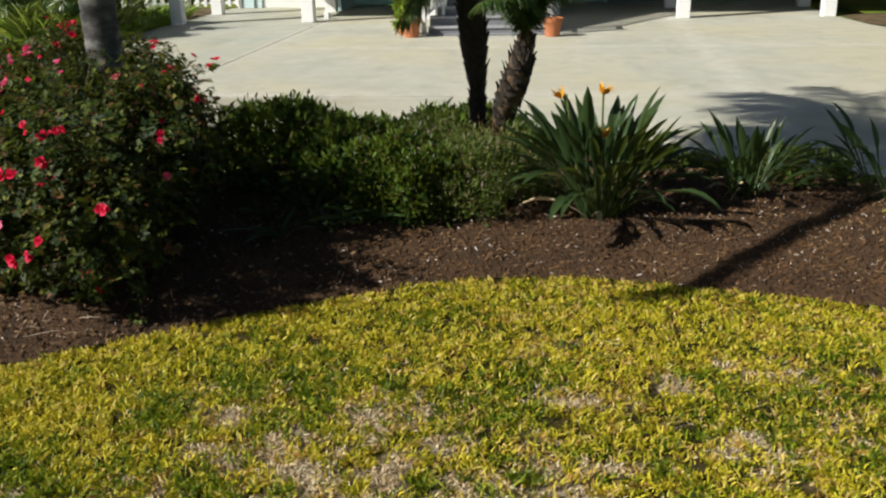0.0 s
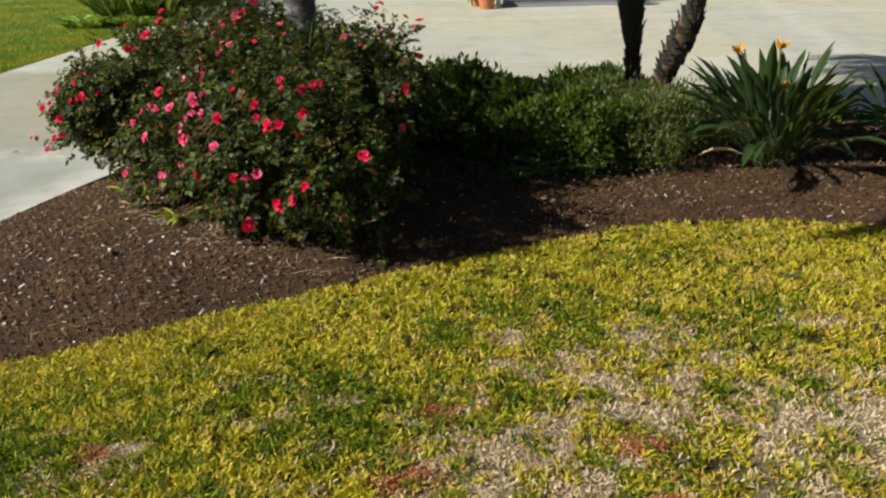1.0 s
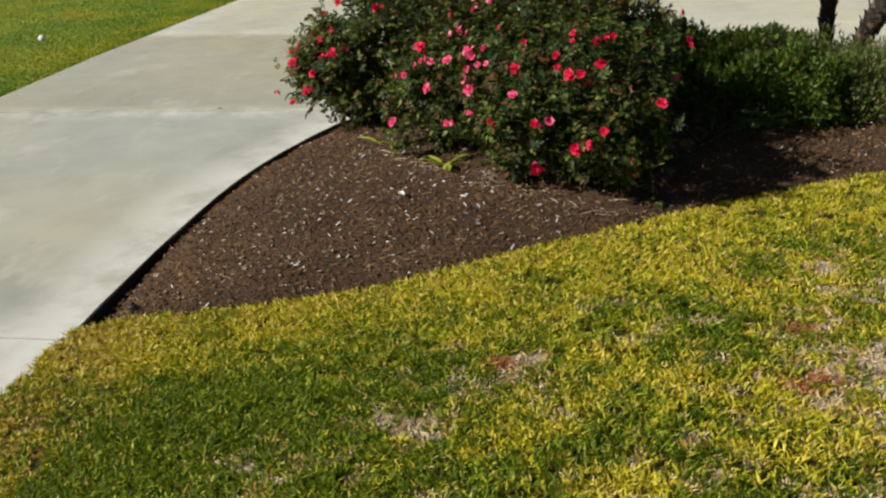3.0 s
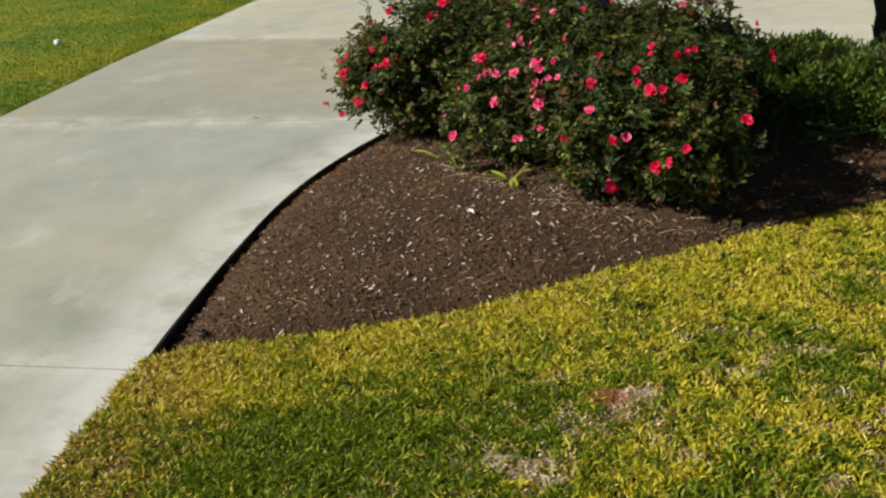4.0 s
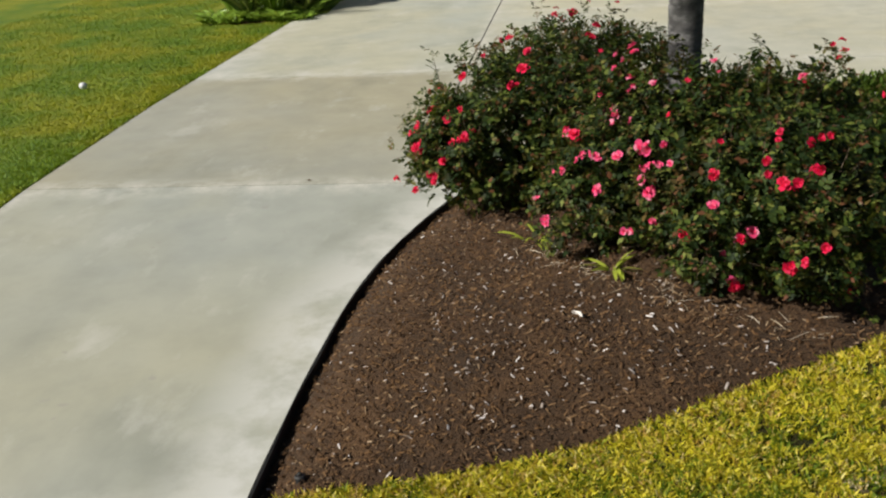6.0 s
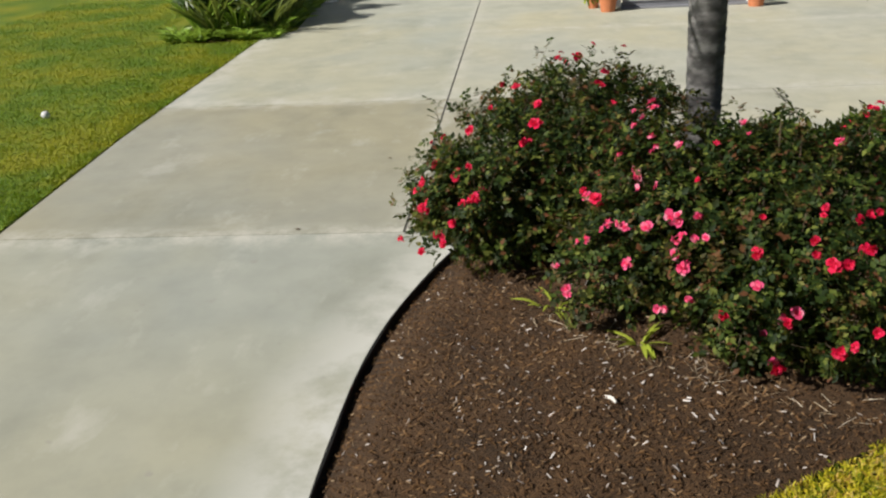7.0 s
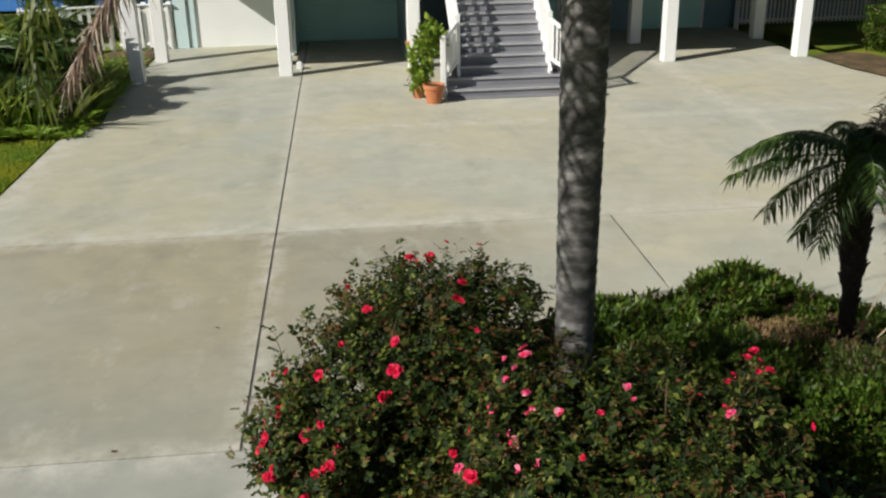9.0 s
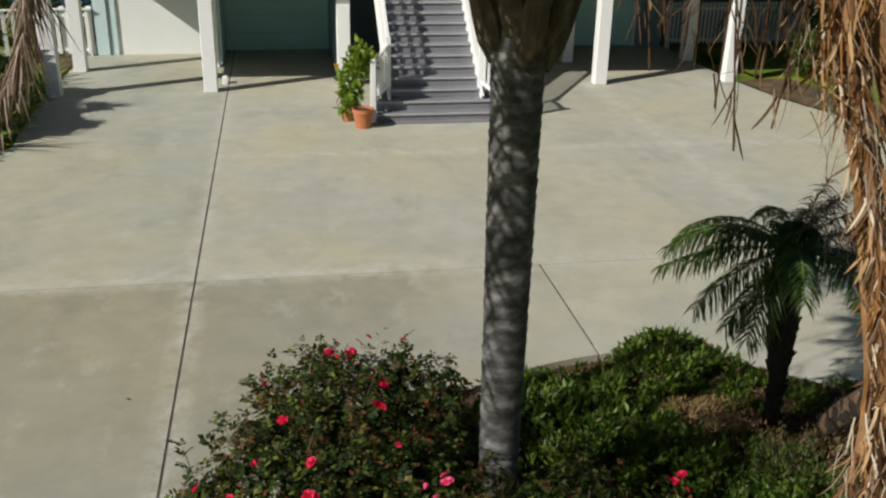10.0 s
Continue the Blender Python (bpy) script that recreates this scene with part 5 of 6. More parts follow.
    # bleached tassels at its lower end
    hanging_strips(fr, arr[38:] + np.array([-0.02, 0, 0]), 130, (0.08, 0.20), (0.002, 0.006), 0.028, 0.2, PALE_LEAF)
    # a sparse brown frond beside it, its last leaflets dangling
    spine = [(x, y, top + 0.5), (-2.3, 4.8, 5.75), (-2.62, 3.6, 5.2), (-2.4, 3.42, 5.05), (-2.1, 3.4, 4.9)]
    fr = part("dead_frond", tube(bmesh.new(), spline3(spine, 24), [0.02 - 0.0006 * i for i in range(24)], 6), DEAD_STEM, p, "sparse brown dead frond hanging from the crown")
    for ex, low in ((-2.56, 4.40), (-2.53, 4.33), (-2.50, 4.42), (-2.41, 4.33), (-2.34, 4.23), (-2.30, 4.36), (-2.27, 4.11), (-2.24, 4.31), (-2.17, 4.17), (-2.13, 4.26), (-2.19, 4.36), (-2.45, 4.40)):
        top_ = np.array([ex + 0.02 * rng.normal(), 3.41 + 0.04 * rng.normal(), 5.0])
        end = np.array([ex, 3.41, low])
        strand = np.array(spline3([top_, (top_ + end) / 2 + rng.normal(size=3) * 0.02, end], 30))
        mesh_part("leaflet", tube_mesh("leaflet", strand, 0.003), SHADED_BROWN_LEAF, fr)
        hanging_strips(fr, strand[:27], 26, (0.05, 0.13), (0.003, 0.009), 0.012, 0.4, SHADED_BROWN_LEAF)

    # a dying frond drooping over the drive, and two green ones hanging beside it
    fr = frond_parts(p, [c, (-3.4, 6.3, 5.75), (-4.47, 6.37, 4.72), (-4.81, 6.55, 3.84), (-4.98, 6.55, 3.53), (-5.16, 6.55, 3.25), (-5.30, 6.55, 3.02)], 0.016, 0.17, 190, GREY_LEAF, GREY_STEM, 1.2, 0.66, 0.011, "bleached dying frond drooping over the drive", 0.3, 0.45)
    for tip in ([(-4.0, 5.7, 5.3), (-4.6, 5.3, 4.65), (-4.88, 5.05, 3.95), (-4.98, 5.0, 3.35)], [(-4.1, 6.0, 5.3), (-4.95, 5.7, 4.6), (-5.3, 5.5, 3.9), (-5.46, 5.45, 3.45)]):
        frond_parts(p, [c, (-3.0, 6.05, 5.6)] + tip, 0.012, 0.27, 44, HANG_LEAF, GREEN_STEM, 1.1, 0.6, 0.016, "yellow-green frond hanging from the crown", 0.26, 0.3)
    return p


def tube_mesh(name, pts, radius):
    me = bpy.data.meshes.new(name)
    bm = tube(bmesh.new(), [tuple(q) for q in pts], [radius] * len(pts), 5)
    bm.to_mesh(me)
    bm.free()
    return me


def hanging_strips(parent, arr, n, length, width, scatter, wild, material):
    """Curled strips of dead leaf hanging along a line."""
    i = rng.integers(0, len(arr), n)
    along = unit(np.gradient(arr, axis=0))[i]
    base = arr[i] + rng.normal(size=(n, 3)) * scatter * np.array([1, 1, 0.4])
    way = along * 0.75 + np.array([0.0, 0.0, -0.25]) + rng.normal(size=(n, 3)) * wild
    bend = rng.normal(size=(n, 3)) * np.array([0.22, 0.22, 0.12]) + np.array([0, 0, -0.1])
    v, f = strip_arrays(base, way, rng.uniform(*length, n), rng.uniform(*width, n), bend, 6)
    return tagged(mesh_part("dead_leafage", array_mesh("dead_leafage", v, f), material, parent), kind="stuff")


queen_palm(-2.19, 6.08)


def boot_mesh(name):
    """A cut frond stub: a short flat wedge, broad at its foot, that stands off the trunk."""
    bm = bmesh.new()
    rings = []
    for z, wide, thick, out in ((0.0, 0.040, 0.016, 0.0), (0.035, 0.034, 0.016, 0.006), (0.075, 0.022, 0.012, 0.022), (0.10, 0.016, 0.009, 0.040)):
        rings.append([bm.verts.new((out + a * thick, b * wide, z)) for a, b in ((-0.6, -1), (0.4, -0.8), (1, 0), (0.4, 0.8), (-0.6, 1))])
    for a, b in zip(rings, rings[1:]):
        for k in range(5):
            bm.faces.new((a[k], a[(k + 1) % 5], b[(k + 1) % 5], b[k]))
    bm.faces.new(rings[-1])
    me = bpy.data.meshes.new(name)
    bm.to_mesh(me)
    bm.free()
    return me


BOOTS = boot_mesh("frond_stub")


def date_palm(label, foot, head, height, girth, bark, fronds, dead=()):
    """girth: radii from the foot to the crown; fronds: (azimuth, length, rise, sag) of each."""
    x, y = foot
    z0 = bed_z(x, y) - 0.04
    p = thing("date_palm", label, "palm tree", group="small date palms")
    path = spline3([(x, y, z0), (x + (head[0] - x) * 0.25, y + (head[1] - y) * 0.25, z0 + height * 0.4), (x + (head[0] - x) * 0.75, y + (head[1] - y) * 0.75, z0 + height * 0.75), (*head, z0 + height)], 20)
    radii = [float(np.interp(i / 19, np.linspace(0, 1, len(girth)), girth)) for i in range(20)]
    tr = part("trunk", tube(bmesh.new(), path, radii, 14), bark, p, "rough trunk covered in cut frond stubs", True)
    for k in range(130):
        u = 0.10 + 0.89 * k / 130
        i = min(18, int(u * 19))
        q = Vector(path[i]).lerp(Vector(path[i + 1]), u * 19 - i)
        rr = radii[i] * 0.96
        a = k * 2.399 + rng.normal() * 0.18
        st = mesh_part("frond_stub", BOOTS, bark, tr)
        fat = 0.55 + 0.65 * rr / 0.12
        st.matrix_basis = Matrix.Translation(q + Vector((rr * math.cos(a), rr * math.sin(a), rng.normal() * 0.012 - 0.04))) @ pose(0, 0, 0, float(rng.normal() * 9), float(rng.uniform(-4, 10)), math.degrees(a)) @ Matrix.Diagonal((fat * rng.uniform(0.3, 0.75), fat, fat * rng.uniform(0.6, 1.15), 1))
    c = (head[0], head[1], z0 + height)
    for a, length, rise, sag in fronds:
        frond_parts(p, arch(c, a, length, rise, sag), 0.010, 0.17, 90, DATE_LEAF, GREEN_STEM, 0.75, 0.08, 0.011)
    for a, length, rise, sag in dead:
        frond_parts(p, arch(c, a, length, rise, sag), 0.009, 0.17, 56, GREY_LEAF, GREY_STEM, 0.7, 0.2, 0.011, "bleached dead frond on the crown's shaded side", 0.7, 0.3)
    return p


# open to the drive: a few long separate fronds on one side, bleached ones on the other
crown = [(k * 2.399 + 0.5, 0.46 * rng.uniform(0.8, 1.15), (84, 74, 66)[k % 3] + rng.uniform(-5, 5), 0.5) for k in range(8)]
crown += [(3.00, 1.26, 39, 0.62), (3.30, 1.18, 42, 0.66), (2.70, 1.10, 37, 0.6), (3.05, 1.06, 13, 0.34), (3.50, 1.00, 8, 0.42), (3.35, 0.66, -36, 0.28), (3.85, 0.7, -20, 0.45),
          (1.35, 1.2, 38, 0.66), (2.05, 1.2, 30, 0.62), (4.35, 0.95, 34, 0.66), (5.0, 0.95, 30, 0.62), (5.75, 0.9, 12, 0.5), (0.15, 1.0, 4, 0.34), (0.75, 0.95, 10, 0.5)]
date_palm("small date palm with upright trunk coloured as in shade", (0.51, 7.42), (0.42, 7.42), 1.84, (0.080, 0.060, 0.060, 0.066, 0.098, 0.112, 0.116, 0.120, 0.12), SHADED_BOOT, crown,
          ((0.1, 0.98, 58, 0.36), (0.5, 0.90, 48, 0.4), (-0.3, 1.0, 52, 0.4), (0.9, 0.85, 40, 0.5), (-0.7, 0.9, 46, 0.5), (0.3, 0.85, 70, 0.3), (-0.1, 0.85, 34, 0.5)))
date_palm("small date palm with leaning stubby brown trunk", (0.66, 7.12), (0.95, 6.58), 1.24, (0.065, 0.058, 0.062, 0.085, 0.102, 0.100, 0.082, 0.055), LIT_BROWN_BOOT,
          [(k * 2.399, 0.9 * rng.uniform(0.85, 1.1), (82, 74, 64, 52)[k % 4] + rng.uniform(-6, 6), 0.5) for k in range(18)])


# ---- bed by the carport's corner ----
def fan_leaf_mesh(name, fingers, length, droop):
    """A stalk with a pleated fan of pointed fingers; it stands on its foot and leans to +x."""
    base = np.tile(np.array([0.05, 0.0, 0.55]), (fingers, 1))
    ang = np.linspace(-2.3, 2.3, fingers)
    way = np.outer(np.cos(ang), [0.62, 0, 0.78]) + np.outer(np.sin(ang), [0, 1, 0])
    v, f = strip_arrays(base, way, length * (0.75 + 0.25 * np.cos(ang / 2)), 0.05, np.tile(np.array([0.12, 0, -droop]), (fingers, 1)), 3)
    sv, sf = strip_arrays(np.array([[0.0, 0, 0]]), np.array([[0.09, 0, 1.0]]), 0.56, 0.022, np.zeros((1, 3)), 3)
    me = array_mesh(name, np.concatenate([v, sv]), np.concatenate([f, sf + len(v)]))
    me.materials.append(FAN_LEAF)
    return me


FANS = [fan_leaf_mesh("fan_leaf", 22, 0.42, d) for d in (0.15, 0.35, 0.6)]


def fan_palm(label, x, y, trunk, n, size):
    p = thing("fan_palm", label, "palm", group="fan palms at the carport corner", at=(x, y, 0.0))
    part("trunk", tube(bmesh.new(), [(0, 0, -0.05), (0.02, 0.02, trunk * 0.5), (0, 0, trunk)], [0.11, 0.12, 0.10], 10), SHADED_BOOT, p, "shaggy brown trunk")
    for k in range(n):
        ob = mesh_part("leaf", FANS[k % 3], None, p)
        s = size * float(rng.uniform(0.8, 1.15))
        ob.matrix_basis = pose(0, 0, trunk - 0.1 * rng.random(), 0, float((12, 38, 62, 84, 100)[k % 5] + rng.uniform(-8, 8)), math.degrees(k * 2.399)) @ Matrix.Diagonal((s, s, s, 1))
    return p


fan_palm("dark green fan palm with a short shaggy trunk", -9.15, 18.85, 0.85, 40, 1.05)
fan_palm("spreading dark green fan palm at the lawn's edge", -10.0, 18.9, 0.85, 38, 1.15)
fan_palm("fan palm standing behind the others by the fence", -9.45, 21.5, 0.95, 32, 0.95)
fan_palm("low fan palm half hidden among border plants", -10.0, 20.0, 0.35, 26, 0.95)
fan_palm("tall fan palm among border plants", -9.6, 19.9, 1.2, 36, 1.1)
for k in range(40):
    if k < 24:
        x, y, s = -10.4 + 2.1 * (k % 12) / 12 + rng.uniform(-0.1, 0.1), 17.45 + 0.4 * (k // 12) + rng.uniform(-0.1, 0.1), 0.34
    else:
        y = 18.3 + 3.4 * ((k - 24) % 8) / 8 + rng.uniform(-0.1, 0.1)
        x, s = -8.52 - 0.36 * ((k - 24) // 8) + rng.uniform(-0.08, 0.08), 0.5
    tuft("strap_tuft", "low green strap-leaved border plant at the lawn's edge", x, y, 0.0, 22, s * float(rng.uniform(0.75, 1.25)), 0.055, BORDER_LEAF, 0.6, "border plant", 0.12, 0.4)
for k in range(26):
    x, y = -10.15 + 1.5 * (k % 6) / 5 + float(rng.uniform(-0.1, 0.1)), 18.1 + 0.62 * (k // 6) + float(rng.uniform(-0.15, 0.15))
    tuft("tall_strap_tuft", "tall green strap-leaved plant among the fan palms", x, y, 0.0, 20, float(rng.uniform(0.75, 1.25)), 0.06, (BORDER_LEAF, FAN_LEAF, HANG_LEAF)[k % 3], 0.36, "border plant", 0.14, 0.22)
for k in range(16):
    x, y = -9.5 + 0.85 * (k % 4) / 3 + float(rng.uniform(-0.1, 0.1)), 21.9 + 0.55 * (k // 4) + float(rng.uniform(-0.15, 0.15))
    tuft("strap_tuft", "yellow-green strap-leaved border plant by the carport", x, y, 0.0, 20, float(rng.uniform(0.4, 0.7)), 0.055, (HANG_LEAF, BORDER_LEAF)[k % 2], 0.5, "border plant", 0.12, 0.35)
bm = bmesh.new()
lathe(bm, [(1.55, -0.03), (1.5, 0.01), (1.1, 0.03), (0.4, 0.04)], 40, (0, 0, 0), 0.03)
o = part("planting_bed", bm, SOIL)
o.matrix_basis = pose(-9.6, 19.35, 0.0) @ Matrix.Diagonal((0.74, 1.30, 1, 1))
tagged(o, "small mulched planting bed at the carport's corner", "flower bed", kind="structure")


bx, bu = np.meshgrid(np.linspace(0, 1, 10), np.linspace(0, 1, 30), indexing="ij")
by = 17.2 + 5.0 * bu
bxx = np.interp(by, [16.5, 18.3, 20.5, 22.6], [9.2, 8.2, 7.55, 7.3]) + 0.05 + bx * 1.5
structure("mulch_strip", grid_mesh("mulch_strip", np.stack([bxx, by], axis=2), 0.01 + 0.05 * np.sin(np.pi * bx)), DRY_MULCH, "brown mulch strip between drive and lawn", "flower bed")


by, bx = np.meshgrid(np.linspace(22.7, 26.3, 14), np.linspace(0, 1, 8), indexing="ij")
structure("mulch_strip", grid_mesh("mulch_strip", np.stack([-9.7 + bx * 1.3, by], axis=2), 0.008 + 0.04 * np.sin(np.pi * bx)), DRY_MULCH, "ochre mulch strip behind the carport's corner post", "flower bed")
for x, y, w, d in ((-12.8, 24.5, 0.85, 0.42), (-13.0, 25.3, 0.6, 0.36)):
    tagged(part("paving_slab", boxed(x - w / 2, x + w / 2, y - d / 2, y + d / 2, -0.02, 0.05, 0.01), CONCRETE), "pale concrete paving slab lying on the lawn", "paving slab", "paving slabs on the lawn")


def border_bush(x, y, z, r, n):
    s = thing("border_bush", "round green bush at the lawn's edge", "shrub")
    blobs = [((x, y, z), r)]
    stem_set("branchwork", lambda c: (x, y, 0.0), blobs, 12, 0.01, STEM, s)
    leaf_cloud("foliage", blobs, n, 0.09, 0.5, HEDGE_LEAF, s, 0.6)


border_bush(-11.3, 28.4, 1.2, (0.95, 0.7, 1.4), 9000)
border_bush(-10.2, 28.7, 1.3, (1.0, 0.7, 1.5), 10000)
border_bush(-9.0, 28.9, 1.2, (0.95, 0.7, 1.4), 9000)
border_bush(9.7, 22.6, 0.55, (0.8, 0.7, 0.6), 3500)
border_bush(11.2, 24.0, 0.8, (1.1, 0.9, 0.9), 4500)
border_bush(12.5, 26.2, 1.3, (1.6, 0.9, 1.4), 6000)


# ---- pots ----
def clay_pot(x, y, r, h, label):
    p = thing("terracotta_pot", label, "flower pot", group="terracotta pots by the stairs", at=(x, y, 0))
    bm = lathe(bmesh.new(), [(r * 0.66, 0), (r * 0.68, 0.01), (r * 0.9, h * 0.76), (r * 0.92, h * 0.77), (r * 1.0, h * 0.78), (r * 1.02, h), (r * 0.93, h), (r * 0.9, h * 0.88), (0.02, h * 0.87)], 28)
    part("pot", bm, CLAY, p, smooth=False)
    part("soil", lathe(bmesh.new(), [(r * 0.88, h * 0.875), (r * 0.86, h * 0.89), (0.02, h * 0.90)], 20, wobble=0.01), POT_SOIL, p)
    return p


clay_pot(-1.90, 18.92, 0.21, 0.37, "terracotta pot standing before the stair newel")
clay_pot(0.98, 18.85, 0.21, 0.37, "terracotta pot with a small plant before the stairs")
clay_pot(-2.16, 19.45, 0.15, 0.26, "terracotta pot holding a leafy green shrub")


def pot_shrub(x, y, blobs, n, flowers):
    s = thing("potted_shrub", "leafy green potted shrub with a few orange blooms", "potted plant", at=(0, 0, 0))
    stem_set("branchwork", lambda c: (x, y, 0.3), blobs, 10, 0.008, STEM, s)
    leaf_cloud("foliage", blobs, n, 0.15, 0.55, BORDER_LEAF, s, 0.3)
    for q in flowers:
        h = mesh_part("bloom", CRANE_HEAD, None, s)
        h.matrix_basis = pose(*q)
    return s


pot_shrub(-2.16, 19.45, [((-1.92, 19.38, 1.16), (0.24, 0.22, 0.32)), ((-2.10, 19.38, 0.74), (0.23, 0.22, 0.34)), ((-2.2, 19.36, 0.36), (0.19, 0.2, 0.2))], 800, ((-2.36, 19.3, 1.08), (-2.05, 19.2, 0.7)))

# white cap on the lawn
bm = lathe(bmesh.new(), [(0.035, 0), (0.055, 0.015), (0.06, 0.045), (0.05, 0.075), (0.03, 0.09), (0.01, 0.095)], 18)
o = part("lawn_cap", bm, GOLF_WHITE, smooth=True)
o.matrix_basis = pose(-10.21, 11.70, float(land_z(-10.21, 11.70)) - 0.005)
tagged(o, "small white plastic cap standing in the lawn", "lawn cap")

# ---- mulch chips ----
def bed_sample(n, x0, x1):
    u = rng.integers(0, len(FRONT), n * 3)
    v = rng.random(n * 3)
    wide = np.linalg.norm(BACK - FRONT, axis=1)[u]
    keep = (rng.random(n * 3) < wide / 5.0) & (FRONT[u, 0] * (1 - v) + BACK[u, 0] * v > x0) & (FRONT[u, 0] * (1 - v) + BACK[u, 0] * v < x1)
    u, v = u[keep][:n], v[keep][:n]
    vi = v * (BED_V - 1)
    k = np.clip(vi.astype(int), 0, BED_V - 2)
    t = (vi - k)[:, None]
    p3 = np.concatenate([BED_P, BED_Z[..., None]], axis=2)
    p = p3[u, k] * (1 - t) + p3[u, k + 1] * t
    return p + rng.normal(size=p.shape) * np.array([0.012, 0.012, 0.0])


def chip_arrays(p, length, width, lift):
    n = len(p)
    a = rng.uniform(0, 2 * math.pi, n)
    way = np.stack([np.cos(a), np.sin(a), rng.normal(size=n) * lift], axis=1)
    side = np.stack([-np.sin(a), np.cos(a), rng.normal(size=n) * 0.4], axis=1)
    ln, wd = (length * rng.uniform(0.5, 1.7, n) ** 1.5)[:, None], (width * rng.uniform(0.5, 1.4, n))[:, None]
    up = np.array([0, 0, 0.004]) + rng.random((n, 1)) * np.array([0, 0, 0.008])
    c = p + up
    q = [c - way * ln / 2 - side * wd / 2, c + way * ln / 2 - side * wd * 0.35, c + way * ln / 2 + side * wd * 0.35, c - way * ln / 2 + side * wd / 2]
    ridge = [c + np.array([0, 0, 0.006]) - way * ln * 0.3, c + np.array([0, 0, 0.006]) + way * ln * 0.35]
    v = np.stack(q + ridge, axis=1)
    i = np.arange(n)[:, None] * 6
    f = np.concatenate([i + np.array(t)[None] for t in ((0, 1, 5), (0, 5, 4), (1, 2, 5), (2, 3, 4), (2, 4, 5), (3, 0, 4))], axis=1).reshape(-1, 3)
    return v.reshape(-1, 3), f


v, f = chip_arrays(bed_sample(46000, -4.7, 4.3), 0.022, 0.0065, 0.45)
tagged(mesh_part("bark_chips", array_mesh("bark_chips", v, f), CHIPS), "dark shredded bark chips over the bed", "mulch", kind="stuff")
v, f = chip_arrays(bed_sample(520, -4.6, 4.3), 0.020, 0.007, 0.3)
tagged(mesh_part("pale_chips", array_mesh("pale_chips", v, f), PALE_CHIPS), "pale bleached chips strewn over dark mulch", "mulch", kind="stuff")
q = bed_sample(2600, -3.9, -1.9)
q = q[(q[:, 1] < 4.9) & (q[:, 1] > 2.9)][:220]
v, f = chip_arrays(q, 0.022, 0.010, 0.3)
tagged(mesh_part("pale_chips", array_mesh("pale_chips", v, f), PALE_CHIPS), "pale bleached chips strewn over dark mulch", "mulch", kind="stuff")
v, f = chip_arrays(bed_sample(900, -4.6, 4.3), 0.018, 0.004, 0.5)
tagged(mesh_part("pale_shreds", array_mesh("pale_shreds", v, f), PALE_CHIPS), "fine pale bark shreds scattered over dark mulch", "mulch", kind="stuff")
# one long bleached chip lying on the mulch
bm = bmesh.new()
rows = []
for i in range(7):
    u = i / 6
    wide = 0.008 * (0.45 + 1.1 * math.sin(math.pi * (0.12 + 0.72 * u))) 
    cx, cy = -0.055 + 0.11 * u, 0.018 * math.sin(2.6 * u)
    rows.append([bm.verts.new((cx, cy - wide, 0.004)), bm.verts.new((cx, cy, 0.016 + 0.006 * math.sin(3 * u))), bm.verts.new((cx, cy + wide, 0.004)), bm.verts.new((cx, cy, 0.0))])
for a, b in zip(rows, rows[1:]):
    for k in range(4):
        bm.faces.new((a[k], a[(k + 1) % 4], b[(k + 1) % 4], b[k]))
bm.faces.new(rows[0][::-1]), bm.faces.new(rows[-1])
o = part("bleached_bark_piece", bm, BLEACHED)
o.matrix_basis = pose(-3.0, 3.98, bed_z(-3.0, 3.98) + 0.006, 6, -8, -62)
tagged(o, "long bleached bark piece lying on the mulch", "bark piece")

# dry straw lying before the roses
n = 130
u = rng.random(n)
sx, sy = np.interp(u, [0, 0.4, 0.75, 1], [-3.35, -2.75, -2.1, -1.55]) + rng.normal(size=n) * 0.07, np.interp(u, [0, 0.4, 0.75, 1], [4.95, 4.45, 4.05, 3.92]) + rng.normal(size=n) * 0.09
a = rng.uniform(0, 2 * math.pi, n)
base = np.stack([sx, sy, bed_zs(np.stack([sx, sy], axis=1)) + 0.008], axis=1)
v, f = strip_arrays(base, np.stack([np.cos(a), np.sin(a), 0.06 + 0.12 * rng.random(n)], axis=1), rng.uniform(0.05, 0.17, n), 0.0045, np.stack([rng.normal(size=n) * 0.2, rng.normal(size=n) * 0.2, np.full(n, -0.12)], axis=1), 4)
tagged(mesh_part("dry_straw", array_mesh("dry_straw", v, f), PALE_LEAF), "dry pale straw lying on mulch before the roses", "straw", kind="stuff")

# black sprinkler at the tip of the bed
sprinkler = thing("sprinkler_head", "small black plastic sprinkler at the tip of the bed", "sprinkler", at=(-4.42, 2.66, bed_z(-4.42, 2.66) - 0.02))
part("body", lathe(bmesh.new(), [(0.026, 0.0), (0.026, 0.035), (0.030, 0.036), (0.030, 0.048), (0.024, 0.054)], 16), PLASTIC, sprinkler)
part("nozzle", lathe(bmesh.new(), [(0.012, 0.0535), (0.012, 0.066), (0.008, 0.070)], 12), PLASTIC, sprinkler)

# fallen leaves on the drive
for fx, fy, turn in ((-5.60, 7.17, 20), (-5.0, 9.29, 130)):
    v, f = leaf_arrays(np.zeros((1, 3)), np.array([[1.0, 0.0, 0.12]]), 0.06, 0.03, 0.2, 0.2, np.array([[0.0, 0.0, 1.0]]))
    o = mesh_part("fallen_leaf", array_mesh("fallen_leaf", v, f), SHADED_BROWN_LEAF)
    o.matrix_basis = pose(fx, fy, float(drive_z(fy)) + 0.008, 0, 0, turn)
    tagged(o, "dry brown leaf lying on the concrete drive", "fallen leaf")

